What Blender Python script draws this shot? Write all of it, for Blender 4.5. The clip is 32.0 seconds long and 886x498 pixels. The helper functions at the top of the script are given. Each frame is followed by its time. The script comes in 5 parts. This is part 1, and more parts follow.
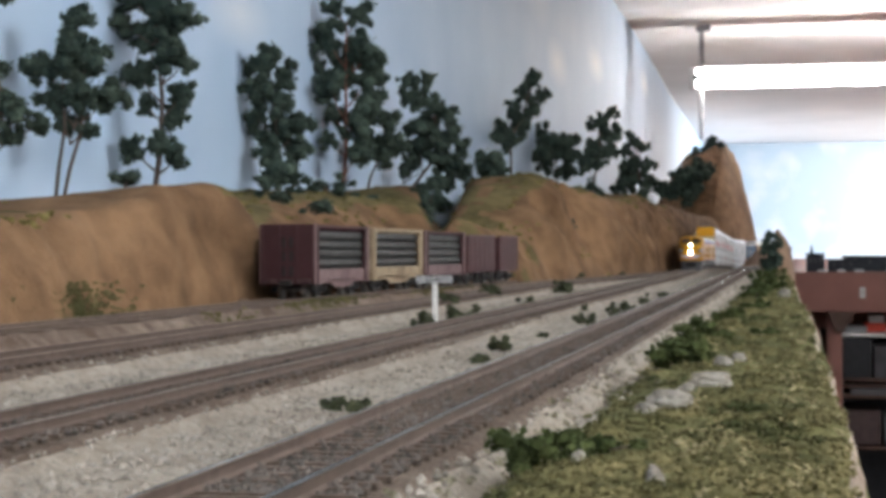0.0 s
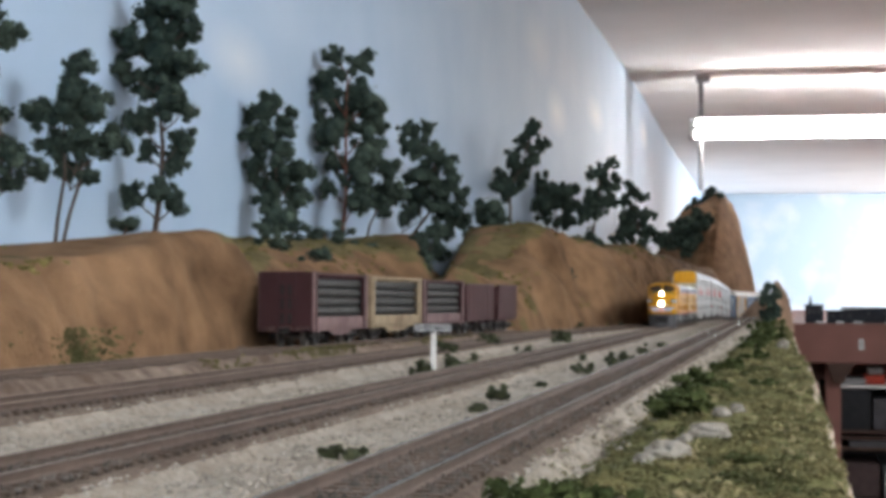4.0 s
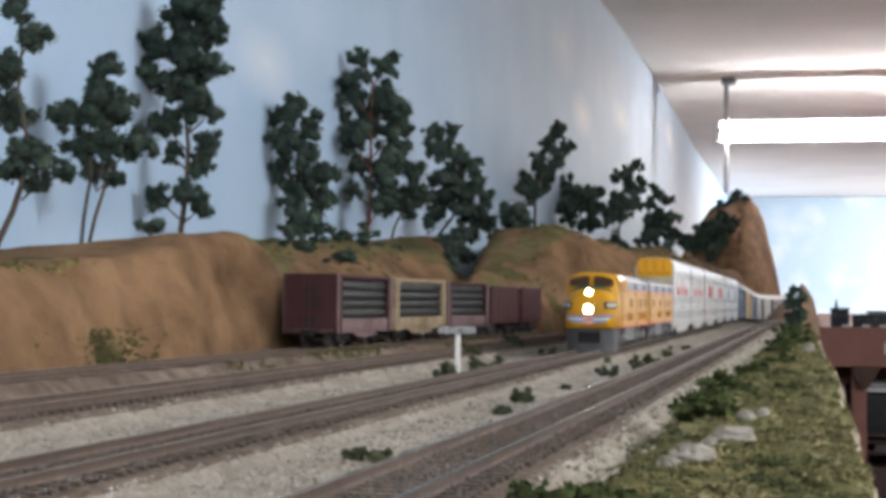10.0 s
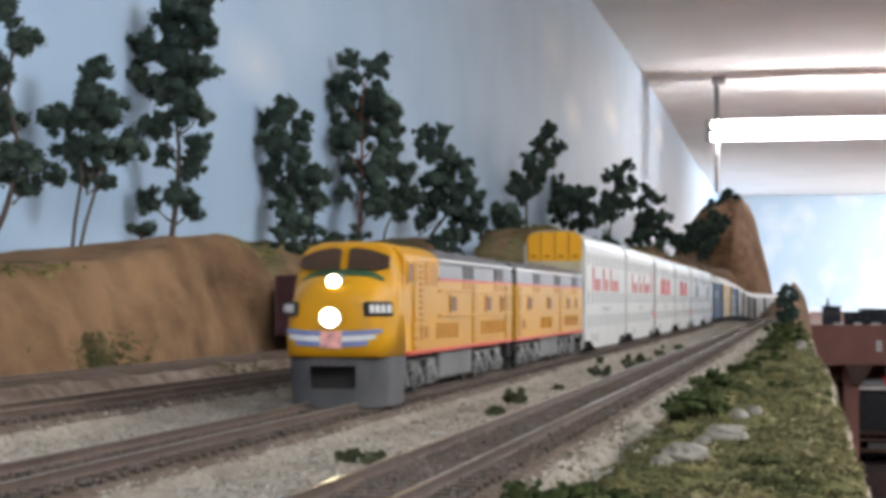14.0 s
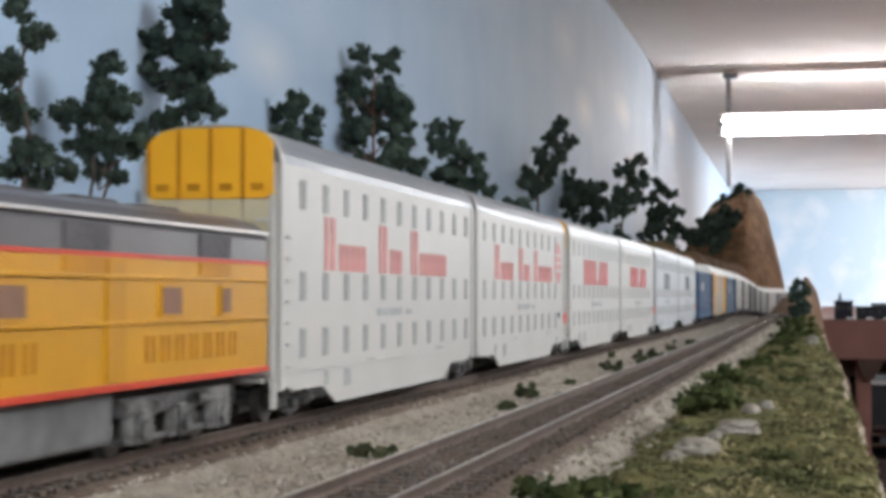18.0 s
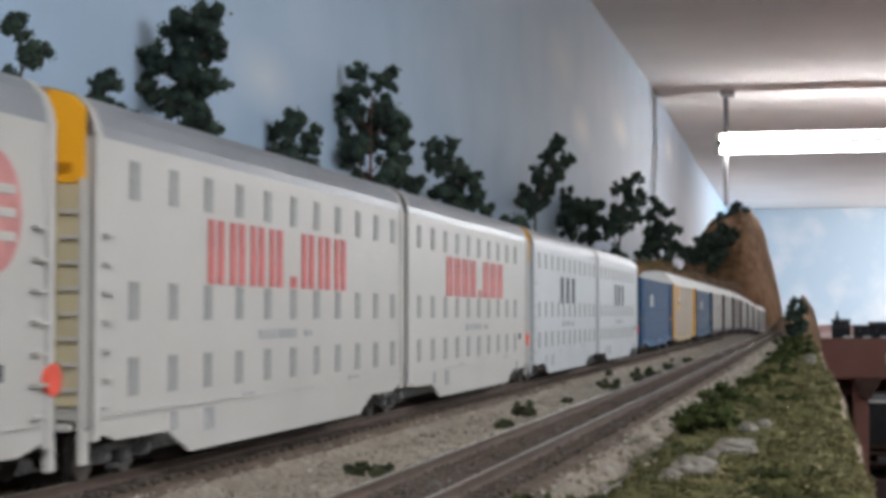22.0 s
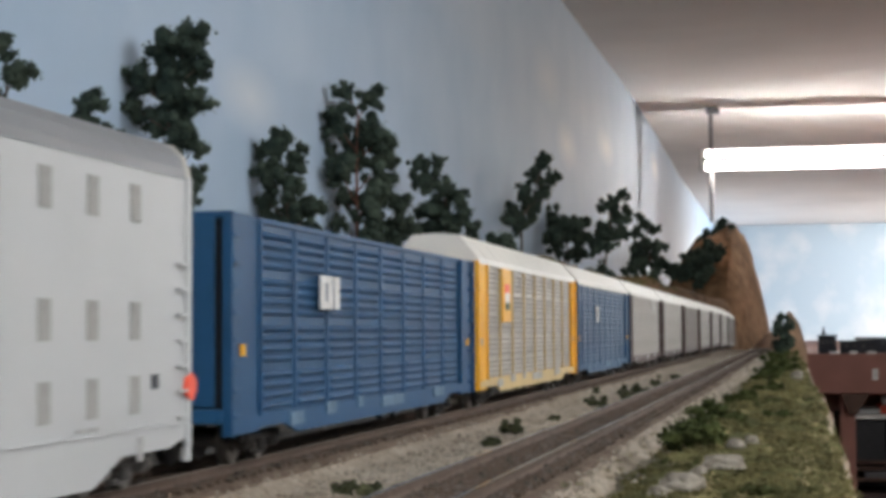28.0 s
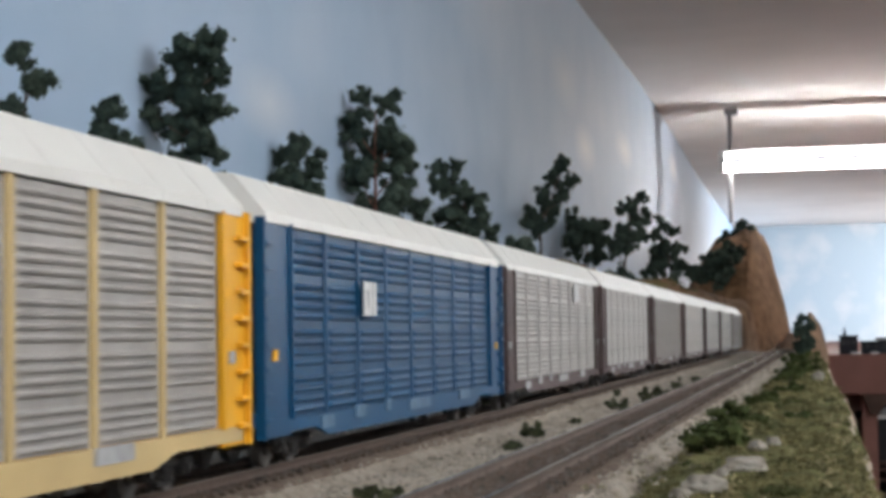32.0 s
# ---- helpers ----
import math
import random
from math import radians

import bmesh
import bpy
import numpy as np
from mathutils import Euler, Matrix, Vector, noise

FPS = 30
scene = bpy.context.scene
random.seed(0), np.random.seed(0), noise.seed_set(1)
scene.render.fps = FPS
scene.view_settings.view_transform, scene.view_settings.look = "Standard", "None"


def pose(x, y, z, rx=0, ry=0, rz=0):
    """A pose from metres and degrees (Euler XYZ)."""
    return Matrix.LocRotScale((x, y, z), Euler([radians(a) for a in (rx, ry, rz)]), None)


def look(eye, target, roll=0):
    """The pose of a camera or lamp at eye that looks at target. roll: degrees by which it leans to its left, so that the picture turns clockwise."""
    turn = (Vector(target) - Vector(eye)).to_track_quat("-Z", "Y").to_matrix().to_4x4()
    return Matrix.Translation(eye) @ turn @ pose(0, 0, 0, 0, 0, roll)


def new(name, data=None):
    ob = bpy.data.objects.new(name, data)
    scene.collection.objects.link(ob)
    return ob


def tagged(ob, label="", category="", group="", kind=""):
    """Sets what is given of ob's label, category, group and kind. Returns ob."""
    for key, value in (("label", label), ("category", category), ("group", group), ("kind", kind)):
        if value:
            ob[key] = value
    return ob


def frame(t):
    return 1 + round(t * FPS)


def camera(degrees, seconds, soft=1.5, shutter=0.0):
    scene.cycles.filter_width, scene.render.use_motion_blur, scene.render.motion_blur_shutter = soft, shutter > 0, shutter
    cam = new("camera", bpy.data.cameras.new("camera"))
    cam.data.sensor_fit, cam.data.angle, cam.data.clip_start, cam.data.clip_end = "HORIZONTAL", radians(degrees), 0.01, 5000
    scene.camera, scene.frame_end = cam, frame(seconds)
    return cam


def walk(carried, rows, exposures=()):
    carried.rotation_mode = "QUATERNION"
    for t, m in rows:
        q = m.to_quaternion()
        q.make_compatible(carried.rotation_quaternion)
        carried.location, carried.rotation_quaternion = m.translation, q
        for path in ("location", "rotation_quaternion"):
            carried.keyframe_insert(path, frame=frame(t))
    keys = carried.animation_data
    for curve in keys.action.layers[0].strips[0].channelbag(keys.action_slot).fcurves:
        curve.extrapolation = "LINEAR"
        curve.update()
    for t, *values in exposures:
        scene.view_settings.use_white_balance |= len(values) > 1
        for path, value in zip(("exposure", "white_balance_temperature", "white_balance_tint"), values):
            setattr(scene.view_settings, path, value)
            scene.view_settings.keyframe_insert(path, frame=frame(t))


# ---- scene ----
# The camera stands at the edge of the railway shelf, hand-held: it only turns a little.
EYE = (0.0, 0.0, 0.0304)
cam = camera(29.02, 32.0, soft=4.2, shutter=0.5)
TURNS = (
    (0.0, 90.0253, 0.1541, 11.7068), (0.5, 90.2306, 0.0517, 11.4786), (1.0, 90.2559, 0.1606, 11.5893),
    (1.5, 90.7434, -0.0653, 11.654), (2.0, 90.7772, -0.0361, 11.9962), (2.5, 90.9872, 0.0343, 12.0851),
    (3.0, 91.5303, -0.0707, 11.6553), (3.5, 91.6025, -0.2701, 11.6648), (5.5, 91.8492, -0.232, 11.657),
    (6.0, 91.7173, -0.4084, 11.7918), (6.5, 91.553, -0.2523, 11.7363), (7.0, 91.7228, -0.2637, 12.0208),
    (7.5, 91.742, -0.5161, 12.4603), (8.0, 91.9808, -0.5073, 12.0071), (8.5, 91.8936, -0.416, 11.7195),
    (9.0, 91.8858, -0.4576, 11.8368), (9.5, 91.9034, -0.4464, 11.9864), (10.0, 91.7241, -0.4359, 12.4839),
    (10.5, 91.5453, -0.4453, 12.5895), (11.0, 91.6273, -0.3306, 12.1557), (11.5, 91.7529, -0.3472, 11.9166),
    (12.0, 91.8377, -0.2634, 12.0021), (12.5, 91.6916, -0.1713, 12.565), (13.0, 91.4392, -0.1419, 12.5029),
    (13.5, 91.7432, 0.0126, 12.1783), (15.5, 91.7636, -0.1545, 12.4271), (16.0, 91.8324, -0.1185, 12.114),
    (16.5, 91.7453, -0.1215, 12.0467), (17.0, 91.8788, -0.0872, 12.1986), (17.5, 91.4494, 0.1266, 12.6765),
    (18.0, 91.5826, 0.0118, 12.6046), (18.5, 91.7843, -0.0419, 12.4136), (19.0, 92.2944, -0.0, 12.1344),
    (19.5, 92.542, -0.2614, 12.4434), (20.0, 92.0934, 0.0151, 12.6153), (20.5, 92.1782, -0.0218, 12.2427),
    (21.0, 92.2669, 0.0163, 12.0728), (21.5, 92.4938, -0.0296, 12.1538), (22.0, 92.1932, -0.0333, 12.512),
    (22.5, 92.1609, 0.1635, 12.4498), (23.0, 92.1476, 0.1841, 12.1494), (23.5, 92.1667, 0.35, 12.1585),
    (24.0, 92.2553, 0.1047, 12.4786), (24.5, 92.1169, 0.1721, 12.4217), (25.0, 92.39, 0.2427, 12.0714),
    (25.5, 92.4795, 0.2178, 12.0391), (27.5, 92.7211, 0.3573, 12.3247), (28.0, 92.7927, 0.3035, 12.0746),
    (28.5, 92.7691, 0.4747, 11.9834), (29.0, 92.9621, 0.2979, 12.3817), (29.5, 92.7625, 0.3989, 12.4689),
    (30.0, 93.0032, 0.4239, 12.2283), (30.5, 93.1829, 0.4293, 12.1322), (31.0, 93.3281, 0.4659, 12.0272),
    (31.5, 93.19, 0.5821, 12.4884), (32.0, 92.9359, 0.8203, 12.7436),
)
walk(cam, [(t, pose(*EYE, a, b, c)) for t, a, b, c in TURNS], exposures=((0.0, -0.12, 6250, 10), (6.0, -0.17, 6200, 10), (13.0, -0.17, 6250, 10), (15.5, -0.42, 6150, 10), (18.0, -0.43, 6250, 10), (19.0, -0.78, 6250, 10), (25.0, -0.78, 6200, 10), (28.0, -0.62, 6600, 10), (29.0, -0.42, 7250, 10), (30.0, -0.28, 7150, 10), (31.0, -0.58, 6350, 10), (32.0, -0.58, 6300, 10)))

# ---- light ----
world = bpy.data.worlds.new("room_world")
scene.world = world
world.use_nodes = True
world.node_tree.nodes["Background"].inputs[0].default_value = (0.8, 0.86, 1.0, 1)
world.node_tree.nodes["Background"].inputs[1].default_value = 0.05
CEIL = 0.845
# unseen lamps: the second follows from the tree shadows, the others are fill
UNSEEN_LAMPS = [(2.1, -5.4), (1.35, 1.2), (0.75, -0.7)]
AIMS = [(-0.55, 1.8, 0.25), (-0.55, 1.4, 0.45), (-0.12, 0.5, 0.0)]
# unseen lamps added to brighten the backdrop and the far ceiling
SIDE_FILLS = [(2.2, 11.8), (3.0, 10.7)]
NEAR_W, SIDE_W, FAR_GLOW = (54.0, 17.5, 8.5), 160.0, 76.0


# ---- materials ----
def mat(name, col, rough=0.7, metal=0.0, var=0.15, scale=200.0, bump=0.0, bscale=None, col2=None, spec=0.16, island=0.0):
    """Principled surface with colour variation at two scales and fine relief."""
    m = bpy.data.materials.new(name)
    m.use_nodes = True
    n, l = m.node_tree.nodes, m.node_tree.links
    p = n["Principled BSDF"]
    p.inputs["Roughness"].default_value, p.inputs["Metallic"].default_value = rough, metal
    p.inputs["Specular IOR Level"].default_value = spec
    tc = n.new("ShaderNodeTexCoord")
    n1, n2 = n.new("ShaderNodeTexNoise"), n.new("ShaderNodeTexNoise")
    n1.inputs["Scale"].default_value, n2.inputs["Scale"].default_value = scale, scale * 0.13
    n1.inputs["Detail"].default_value, n2.inputs["Detail"].default_value = 6, 4
    for x in (n1, n2):
        l.new(tc.outputs["Object"], x.inputs["Vector"])
    add = n.new("ShaderNodeMath")
    add.operation = "ADD"
    l.new(n1.outputs["Fac"], add.inputs[0])
    l.new(n2.outputs["Fac"], add.inputs[1])
    ramp = n.new("ShaderNodeValToRGB")
    c2 = col2 or tuple(min(1, c * (1 + var)) for c in col)
    c1 = tuple(c * (1 - var) for c in col) if col2 is None else col
    ramp.color_ramp.elements[0].position, ramp.color_ramp.elements[1].position = 0.38, 0.62
    ramp.color_ramp.elements[0].color, ramp.color_ramp.elements[1].color = (*c1, 1), (*c2, 1)
    half = n.new("ShaderNodeMath")
    half.operation = "MULTIPLY"
    half.inputs[1].default_value = 0.5
    l.new(add.outputs[0], half.inputs[0])
    l.new(half.outputs[0], ramp.inputs["Fac"])
    out = ramp.outputs["Color"]
    if island:
        g = n.new("ShaderNodeNewGeometry")
        hsv = n.new("ShaderNodeHueSaturation")
        mr = n.new("ShaderNodeMapRange")
        mr.inputs["To Min"].default_value, mr.inputs["To Max"].default_value = 1 - island, 1 + island
        l.new(g.outputs["Random Per Island"], mr.inputs["Value"])
        l.new(mr.outputs[0], hsv.inputs["Value"])
        l.new(out, hsv.inputs["Color"])
        out = hsv.outputs["Color"]
    l.new(out, p.inputs["Base Color"])
    if bump:
        b, nb = n.new("ShaderNodeBump"), n.new("ShaderNodeTexNoise")
        nb.inputs["Scale"].default_value, nb.inputs["Detail"].default_value = bscale or scale * 2, 8
        l.new(tc.outputs["Object"], nb.inputs["Vector"])
        b.inputs["Strength"].default_value, b.inputs["Distance"].default_value = bump, 0.002
        l.new(nb.outputs["Fac"], b.inputs["Height"])
        l.new(b.outputs[0], p.inputs["Normal"])
    return m


def glow(name, col, strength):
    m = bpy.data.materials.new(name)
    m.use_nodes = True
    p = m.node_tree.nodes["Principled BSDF"]
    p.inputs["Base Color"].default_value = (*col, 1)
    p.inputs["Emission Color"].default_value = (*col, 1)
    p.inputs["Emission Strength"].default_value = strength
    return m


# ---- mesh helpers ----
def part(name, bm, material, parent=None, label="", smooth=False):
    me = bpy.data.meshes.new(name)
    bm.to_mesh(me)
    bm.free()
    me.materials.append(material)
    if smooth:
        for p in me.polygons:
            p.use_smooth = True
    ob = new(name, me)
    if parent:
        ob.parent = parent
    if label:
        ob["label"] = label
    return ob


def pydata(name, verts, faces, material, parent=None, smooth=False):
    me = bpy.data.meshes.new(name)
    me.from_pydata([tuple(v) for v in verts], [], [tuple(int(i) for i in f) for f in faces])
    me.materials.append(material)
    if smooth:
        for p in me.polygons:
            p.use_smooth = True
    ob = new(name, me)
    if parent:
        ob.parent = parent
    return ob


def box(bm, x0, x1, y0, y1, z0, z1, bevel=0.0):
    g = bmesh.ops.create_cube(bm, size=1)
    for v in g["verts"]:
        v.co = Vector(((x0 + x1) / 2 + v.co.x * (x1 - x0), (y0 + y1) / 2 + v.co.y * (y1 - y0), (z0 + z1) / 2 + v.co.z * (z1 - z0)))
    if bevel:
        es = list({e for v in g["verts"] for e in v.link_edges})
        bmesh.ops.bevel(bm, geom=es, offset=bevel, segments=2, affect="EDGES", profile=0.5)
    return bm


def boxm(*a, **k):
    return box(bmesh.new(), *a, **k)


def cyl(bm, a, b, r, seg=12, r2=None):
    a, b = Vector(a), Vector(b)
    m = Matrix.Translation((a + b) / 2) @ (b - a).to_track_quat("Z", "Y").to_matrix().to_4x4()
    bmesh.ops.create_cone(bm, cap_ends=True, segments=seg, radius1=r, radius2=r if r2 is None else r2, depth=(b - a).length, matrix=m)
    return bm


def loft(rings, close=True, caps=True):
    """A bmesh skin through rings of equal length."""
    bm = bmesh.new()
    vs = [[bm.verts.new(p) for p in r] for r in rings]
    n = len(rings[0])
    for a, b in zip(vs, vs[1:]):
        for i in range(n if close else n - 1):
            j = (i + 1) % n
            bm.faces.new((a[i], a[j], b[j], b[i]))
    if caps and close:
        bm.faces.new(list(reversed(vs[0])))
        bm.faces.new(vs[-1])
    bmesh.ops.recalc_face_normals(bm, faces=bm.faces)
    return bm


def smooth01(a, b, x):
    t = np.clip((np.asarray(x, float) - a) / (b - a), 0, 1)
    return t * t * (3 - 2 * t)


def empty(name, m=None, **tags):
    ob = new(name)
    if m is not None:
        ob.matrix_basis = m
    return tagged(ob, **tags)


def fbm(x, y, z=0.0, octaves=4):
    s, a = 0.0, 1.0
    for _ in range(octaves):
        s += a * noise.noise((x, y, z))
        x, y, z, a = x * 2.1, y * 2.1, z * 2.1, a * 0.5
    return s


# ---- plan of the line ----
def main_x(y):
    """Centre line of the main track: nearly straight, then bending away behind the mound at the far end."""
    return -(0.152 + 0.02 * smooth01(0.0, 4.4, y)) + 0.125 * smooth01(4.2, 6.6, y)


def rail_z(y):
    """Rail top: level, then falling away towards the far end."""
    d = np.maximum(0.0, np.asarray(y, float) - 2.9)
    return np.maximum(-0.0195, -0.0125 * d * d / (1 + 0.25 * d))


def top_z(f, y):
    """Rail top of one track: the main line lies a little deeper in the ballast than the others."""
    return rail_z(y) - (0.0025 if f is main_x else 0.001 if f is third_x else 0.0)


def near_x(y):
    return main_x(y) + 0.080


def third_x(y):
    return main_x(y) - 0.082 * (1 - smooth01(1.45, 2.75, y))


def siding_x(y):
    return -(0.313 - 0.040 * smooth01(1.0, 2.0, y))


# ---- surfaces ----
M_BALLAST = mat("pale_ballast", (0.25, 0.21, 0.168), 0.95, var=0.3, scale=420, bump=1.0, bscale=900, col2=(0.42, 0.365, 0.30))
M_BED = mat("brown_track_bed", (0.085, 0.060, 0.044), 0.95, var=0.3, scale=350, bump=0.9, bscale=800, col2=(0.18, 0.138, 0.108))
M_TIE = mat("weathered_tie", (0.095, 0.070, 0.054), 0.9, var=0.3, scale=500, bump=0.4)
M_RAIL = mat("rusty_rail_steel", (0.090, 0.064, 0.050), 0.7, metal=0.1, var=0.2, scale=300)
M_RAILDULL = mat("dull_rail_head", (0.17, 0.14, 0.12), 0.55, metal=0.4, var=0.15, scale=200)
M_RAILTAN = mat("dusty_rail_steel", (0.24, 0.185, 0.145), 0.8, var=0.2, scale=200)
M_RAILTOP = mat("worn_rail_head", (0.33, 0.29, 0.25), 0.2, metal=1.0, var=0.15, scale=200)
M_GRASS = mat("green_turf", (0.065, 0.066, 0.022), 1.0, var=0.4, scale=60, bump=1.0, bscale=700, col2=(0.17, 0.155, 0.065), spec=0.1)
M_DIRT = mat("tan_plaster_cliff", (0.095, 0.054, 0.028), 0.95, var=0.3, scale=34, bump=1.0, bscale=320, col2=(0.245, 0.145, 0.078), spec=0.1)
M_WALL = mat("sky_painted_wall", (0.39, 0.525, 0.68), 0.66, var=0.05, scale=5.0, bump=0.02, bscale=30, col2=(0.50, 0.61, 0.745), spec=0.16)
# soft white cloud puffs; the widest ones paint lamp haze towards the far end
wn, wl = M_WALL.node_tree.nodes, M_WALL.node_tree.links
base_out = wn["Principled BSDF"].inputs["Base Color"].links[0].from_socket
for y, z, ry, rz, amount in ((4.23, 0.496, 0.22, 0.065, 0.9), (5.08, 0.58, 0.26, 0.06, 0.9), (6.98, 0.70, 0.32, 0.07, 0.9), (3.9, 0.62, 0.25, 0.08, 0.5), (1.75, 0.285, 0.12, 0.045, 0.5), (2.9, 0.72, 0.5, 0.2, 0.35), (5.6, 0.30, 0.9, 0.25, 0.4), (8.6, 0.35, 3.6, 0.8, 0.8), (4.6, 0.60, 2.4, 0.5, 0.55)):
    tc, mp, gr, mx, mu = (wn.new(k) for k in ("ShaderNodeTexCoord", "ShaderNodeMapping", "ShaderNodeTexGradient", "ShaderNodeMix", "ShaderNodeMath"))
    gr.gradient_type, mx.data_type, mu.operation = "SPHERICAL", "RGBA", "MULTIPLY"
    mp.inputs["Location"].default_value = (0, -y / ry, -z / rz)
    mp.inputs["Scale"].default_value = (0, 1 / ry, 1 / rz)
    mu.inputs[1].default_value = amount
    wl.new(tc.outputs["Object"], mp.inputs["Vector"])
    wl.new(mp.outputs[0], gr.inputs["Vector"])
    wl.new(gr.outputs["Fac"], mu.inputs[0])
    wl.new(mu.outputs[0], mx.inputs["Factor"])
    wl.new(base_out, mx.inputs["A"])
    mx.inputs["B"].default_value = (0.88, 0.88, 0.88, 1)
    base_out = mx.outputs["Result"]
wl.new(base_out, wn["Principled BSDF"].inputs["Base Color"])
M_CLOUD = mat("painted_clouds", (0.33, 0.385, 0.425), 0.8, scale=4.2, col2=(0.47, 0.47, 0.47), spec=0.1)
for nd in M_CLOUD.node_tree.nodes:
    if nd.type == "VALTORGB":
        nd.color_ramp.elements[0].position, nd.color_ramp.elements[1].position = 0.44, 0.56
M_CEIL = mat("white_ceiling", (0.90, 0.865, 0.825), 0.9, var=0.05, scale=3)
M_PEACH = mat("cream_end_wall", (0.80, 0.70, 0.60), 0.9, var=0.04, scale=3)
M_FLOOR = mat("brown_floor", (0.19, 0.12, 0.085), 0.6, var=0.15, scale=6)
M_FASCIA = mat("brown_fascia", (0.22, 0.10, 0.08), 0.5, var=0.12, scale=12)
M_WOOD = mat("dark_wood", (0.07, 0.04, 0.03), 0.6, var=0.2, scale=30)
M_DARK = mat("black_paint", (0.018, 0.018, 0.02), 0.5, var=0.2, scale=60)

YS = np.concatenate([np.arange(-0.4, 3.0, 0.012), np.arange(3.0, 7.4, 0.04)])


def strip(name, ys, cols, hfun, material, **tags):
    """A ground sheet: cols(y) gives the x positions across, hfun(x, y) the height."""
    verts, faces, n = [], [], len(cols(0.0))
    for y in ys:
        for x in cols(y):
            verts.append((x, y, hfun(x, y)))
    for i in range(len(ys) - 1):
        for j in range(n - 1):
            a = i * n + j
            faces.append((a, a + 1, a + n + 1, a + n))
    return tagged(pydata(name, verts, faces, material, smooth=True), kind="structure", **tags)


# roadbed: the whole ballast floor of the shelf with humps under the tracks
TRACKS = (near_x, main_x, third_x, siding_x)


def ground_z(x, y):
    z = -0.0095 + 0.0016 * fbm(x * 60, y * 60, 3.0, 3)
    for f in TRACKS:
        d = abs(x - float(f(y)))
        z = max(z, float(top_z(f, y) - rail_z(y)) - 0.0036 - 0.006 * float(smooth01(0.0165, 0.025, d)) + 0.0003 * fbm(x * 200, y * 200, 1.0, 2))
    return z + float(rail_z(y))


strip("ground", YS, lambda y: np.linspace(-0.37, -0.048, 84), ground_z, M_BALLAST, label="pale grey crushed stone ballast between the tracks")


# grass verge up to the shelf's wavy edge
def edge_x(y):
    return 0.0085 - 0.0125 * float(smooth01(0.25, 1.9, y)) - 0.022 * float(smooth01(1.5, 3.2, y)) + 0.0022 * fbm(y * 7, 0.3, 0, 3)


def verge_z(x, y):
    e = edge_x(y)
    z = -0.0105 + 0.0085 * float(smooth01(-0.052 + 0.004 * fbm(y * 22, 1.0, 0.0, 2), -0.030, x)) ** 0.7 + 0.0022 * fbm(x * 45, y * 30, 8.0, 3)
    z -= 0.02 * float(smooth01(e - 0.004, e + 0.006, x)) ** 2
    return z + float(rail_z(y)) * 0.8


strip("verge", YS[YS < 5], lambda y: np.linspace(-0.050, edge_x(y) + 0.006, 34), verge_z, M_GRASS, label="green turf verge along the shelf edge")

# the rough plaster lip and the fascia under it
verts, faces = [], []
ys = YS[YS < 5]
for i, y in enumerate(ys):
    e, zr = edge_x(y), 0.8 * float(rail_z(y))
    for dx, z in ((-0.003, -0.0050), (0.0002, -0.0038), (0.0016, -0.0075), (0.0014, -0.03), (-0.002, -0.12), (-0.008, -0.32)):
        verts.append((e + dx + 0.0012 * fbm(y * 40, z * 60, 2, 3), y, z + zr + 0.0012 * fbm(y * 60, z * 90, 5, 2)))
    if i:
        for j in range(5):
            a = (i - 1) * 6 + j
            faces.append((a, a + 1, a + 7, a + 6))
M_LIP = mat("rough_plaster_lip", (0.20, 0.145, 0.105), 0.95, var=0.3, scale=120, bump=0.8, bscale=350, col2=(0.42, 0.34, 0.27))
tagged(pydata("fascia", verts, faces, M_LIP, smooth=True), kind="structure", label="rough tan plaster edge of the layout shelf")


# cliffs behind the siding
def lerp(y, pts):
    xs, vs = zip(*pts)
    return float(np.interp(y, xs, vs))


BASE = ((-0.5, 0.338), (1.15, 0.338), (1.3, 0.345), (1.6, 0.335), (1.68, 0.285), (1.76, 0.262), (2.0, 0.24), (2.5, 0.205), (3.0, 0.205), (4.0, 0.21), (7.4, 0.21))
TOP = ((-0.5, 0.042), (0.65, 0.043), (0.78, 0.047), (0.815, 0.051), (0.868, 0.052), (0.905, 0.060), (0.94, 0.067), (1.03, 0.073), (1.10, 0.074), (1.14, 0.070), (1.19, 0.062), (1.45, 0.081), (1.58, 0.086), (1.66, 0.080), (1.76, 0.052),
       (1.84, 0.056), (1.94, 0.096), (2.02, 0.121), (2.12, 0.118), (2.4, 0.102), (2.55, 0.104), (2.75, 0.119), (2.95, 0.112), (3.1, 0.108), (3.4, 0.122), (7.4, 0.18))
BACK = ((-0.5, 0.045), (0.9, 0.050), (1.15, 0.055), (1.3, 0.062), (1.45, 0.081), (1.6, 0.088), (1.75, 0.095), (1.95, 0.099), (2.1, 0.100), (2.5, 0.10), (3.0, 0.13), (7.4, 0.2))
STEEP = ((-0.5, 0.03), (1.05, 0.03), (1.12, 0.10), (1.6, 0.11), (1.8, 0.06), (2.0, 0.075), (2.5, 0.05), (7.4, 0.06))
verts, faces, n = [], [], 46
wall_x = -0.585
cliff_y = np.concatenate([np.arange(-0.4, 3.4, 0.0085), np.arange(3.4, 7.4, 0.05)])
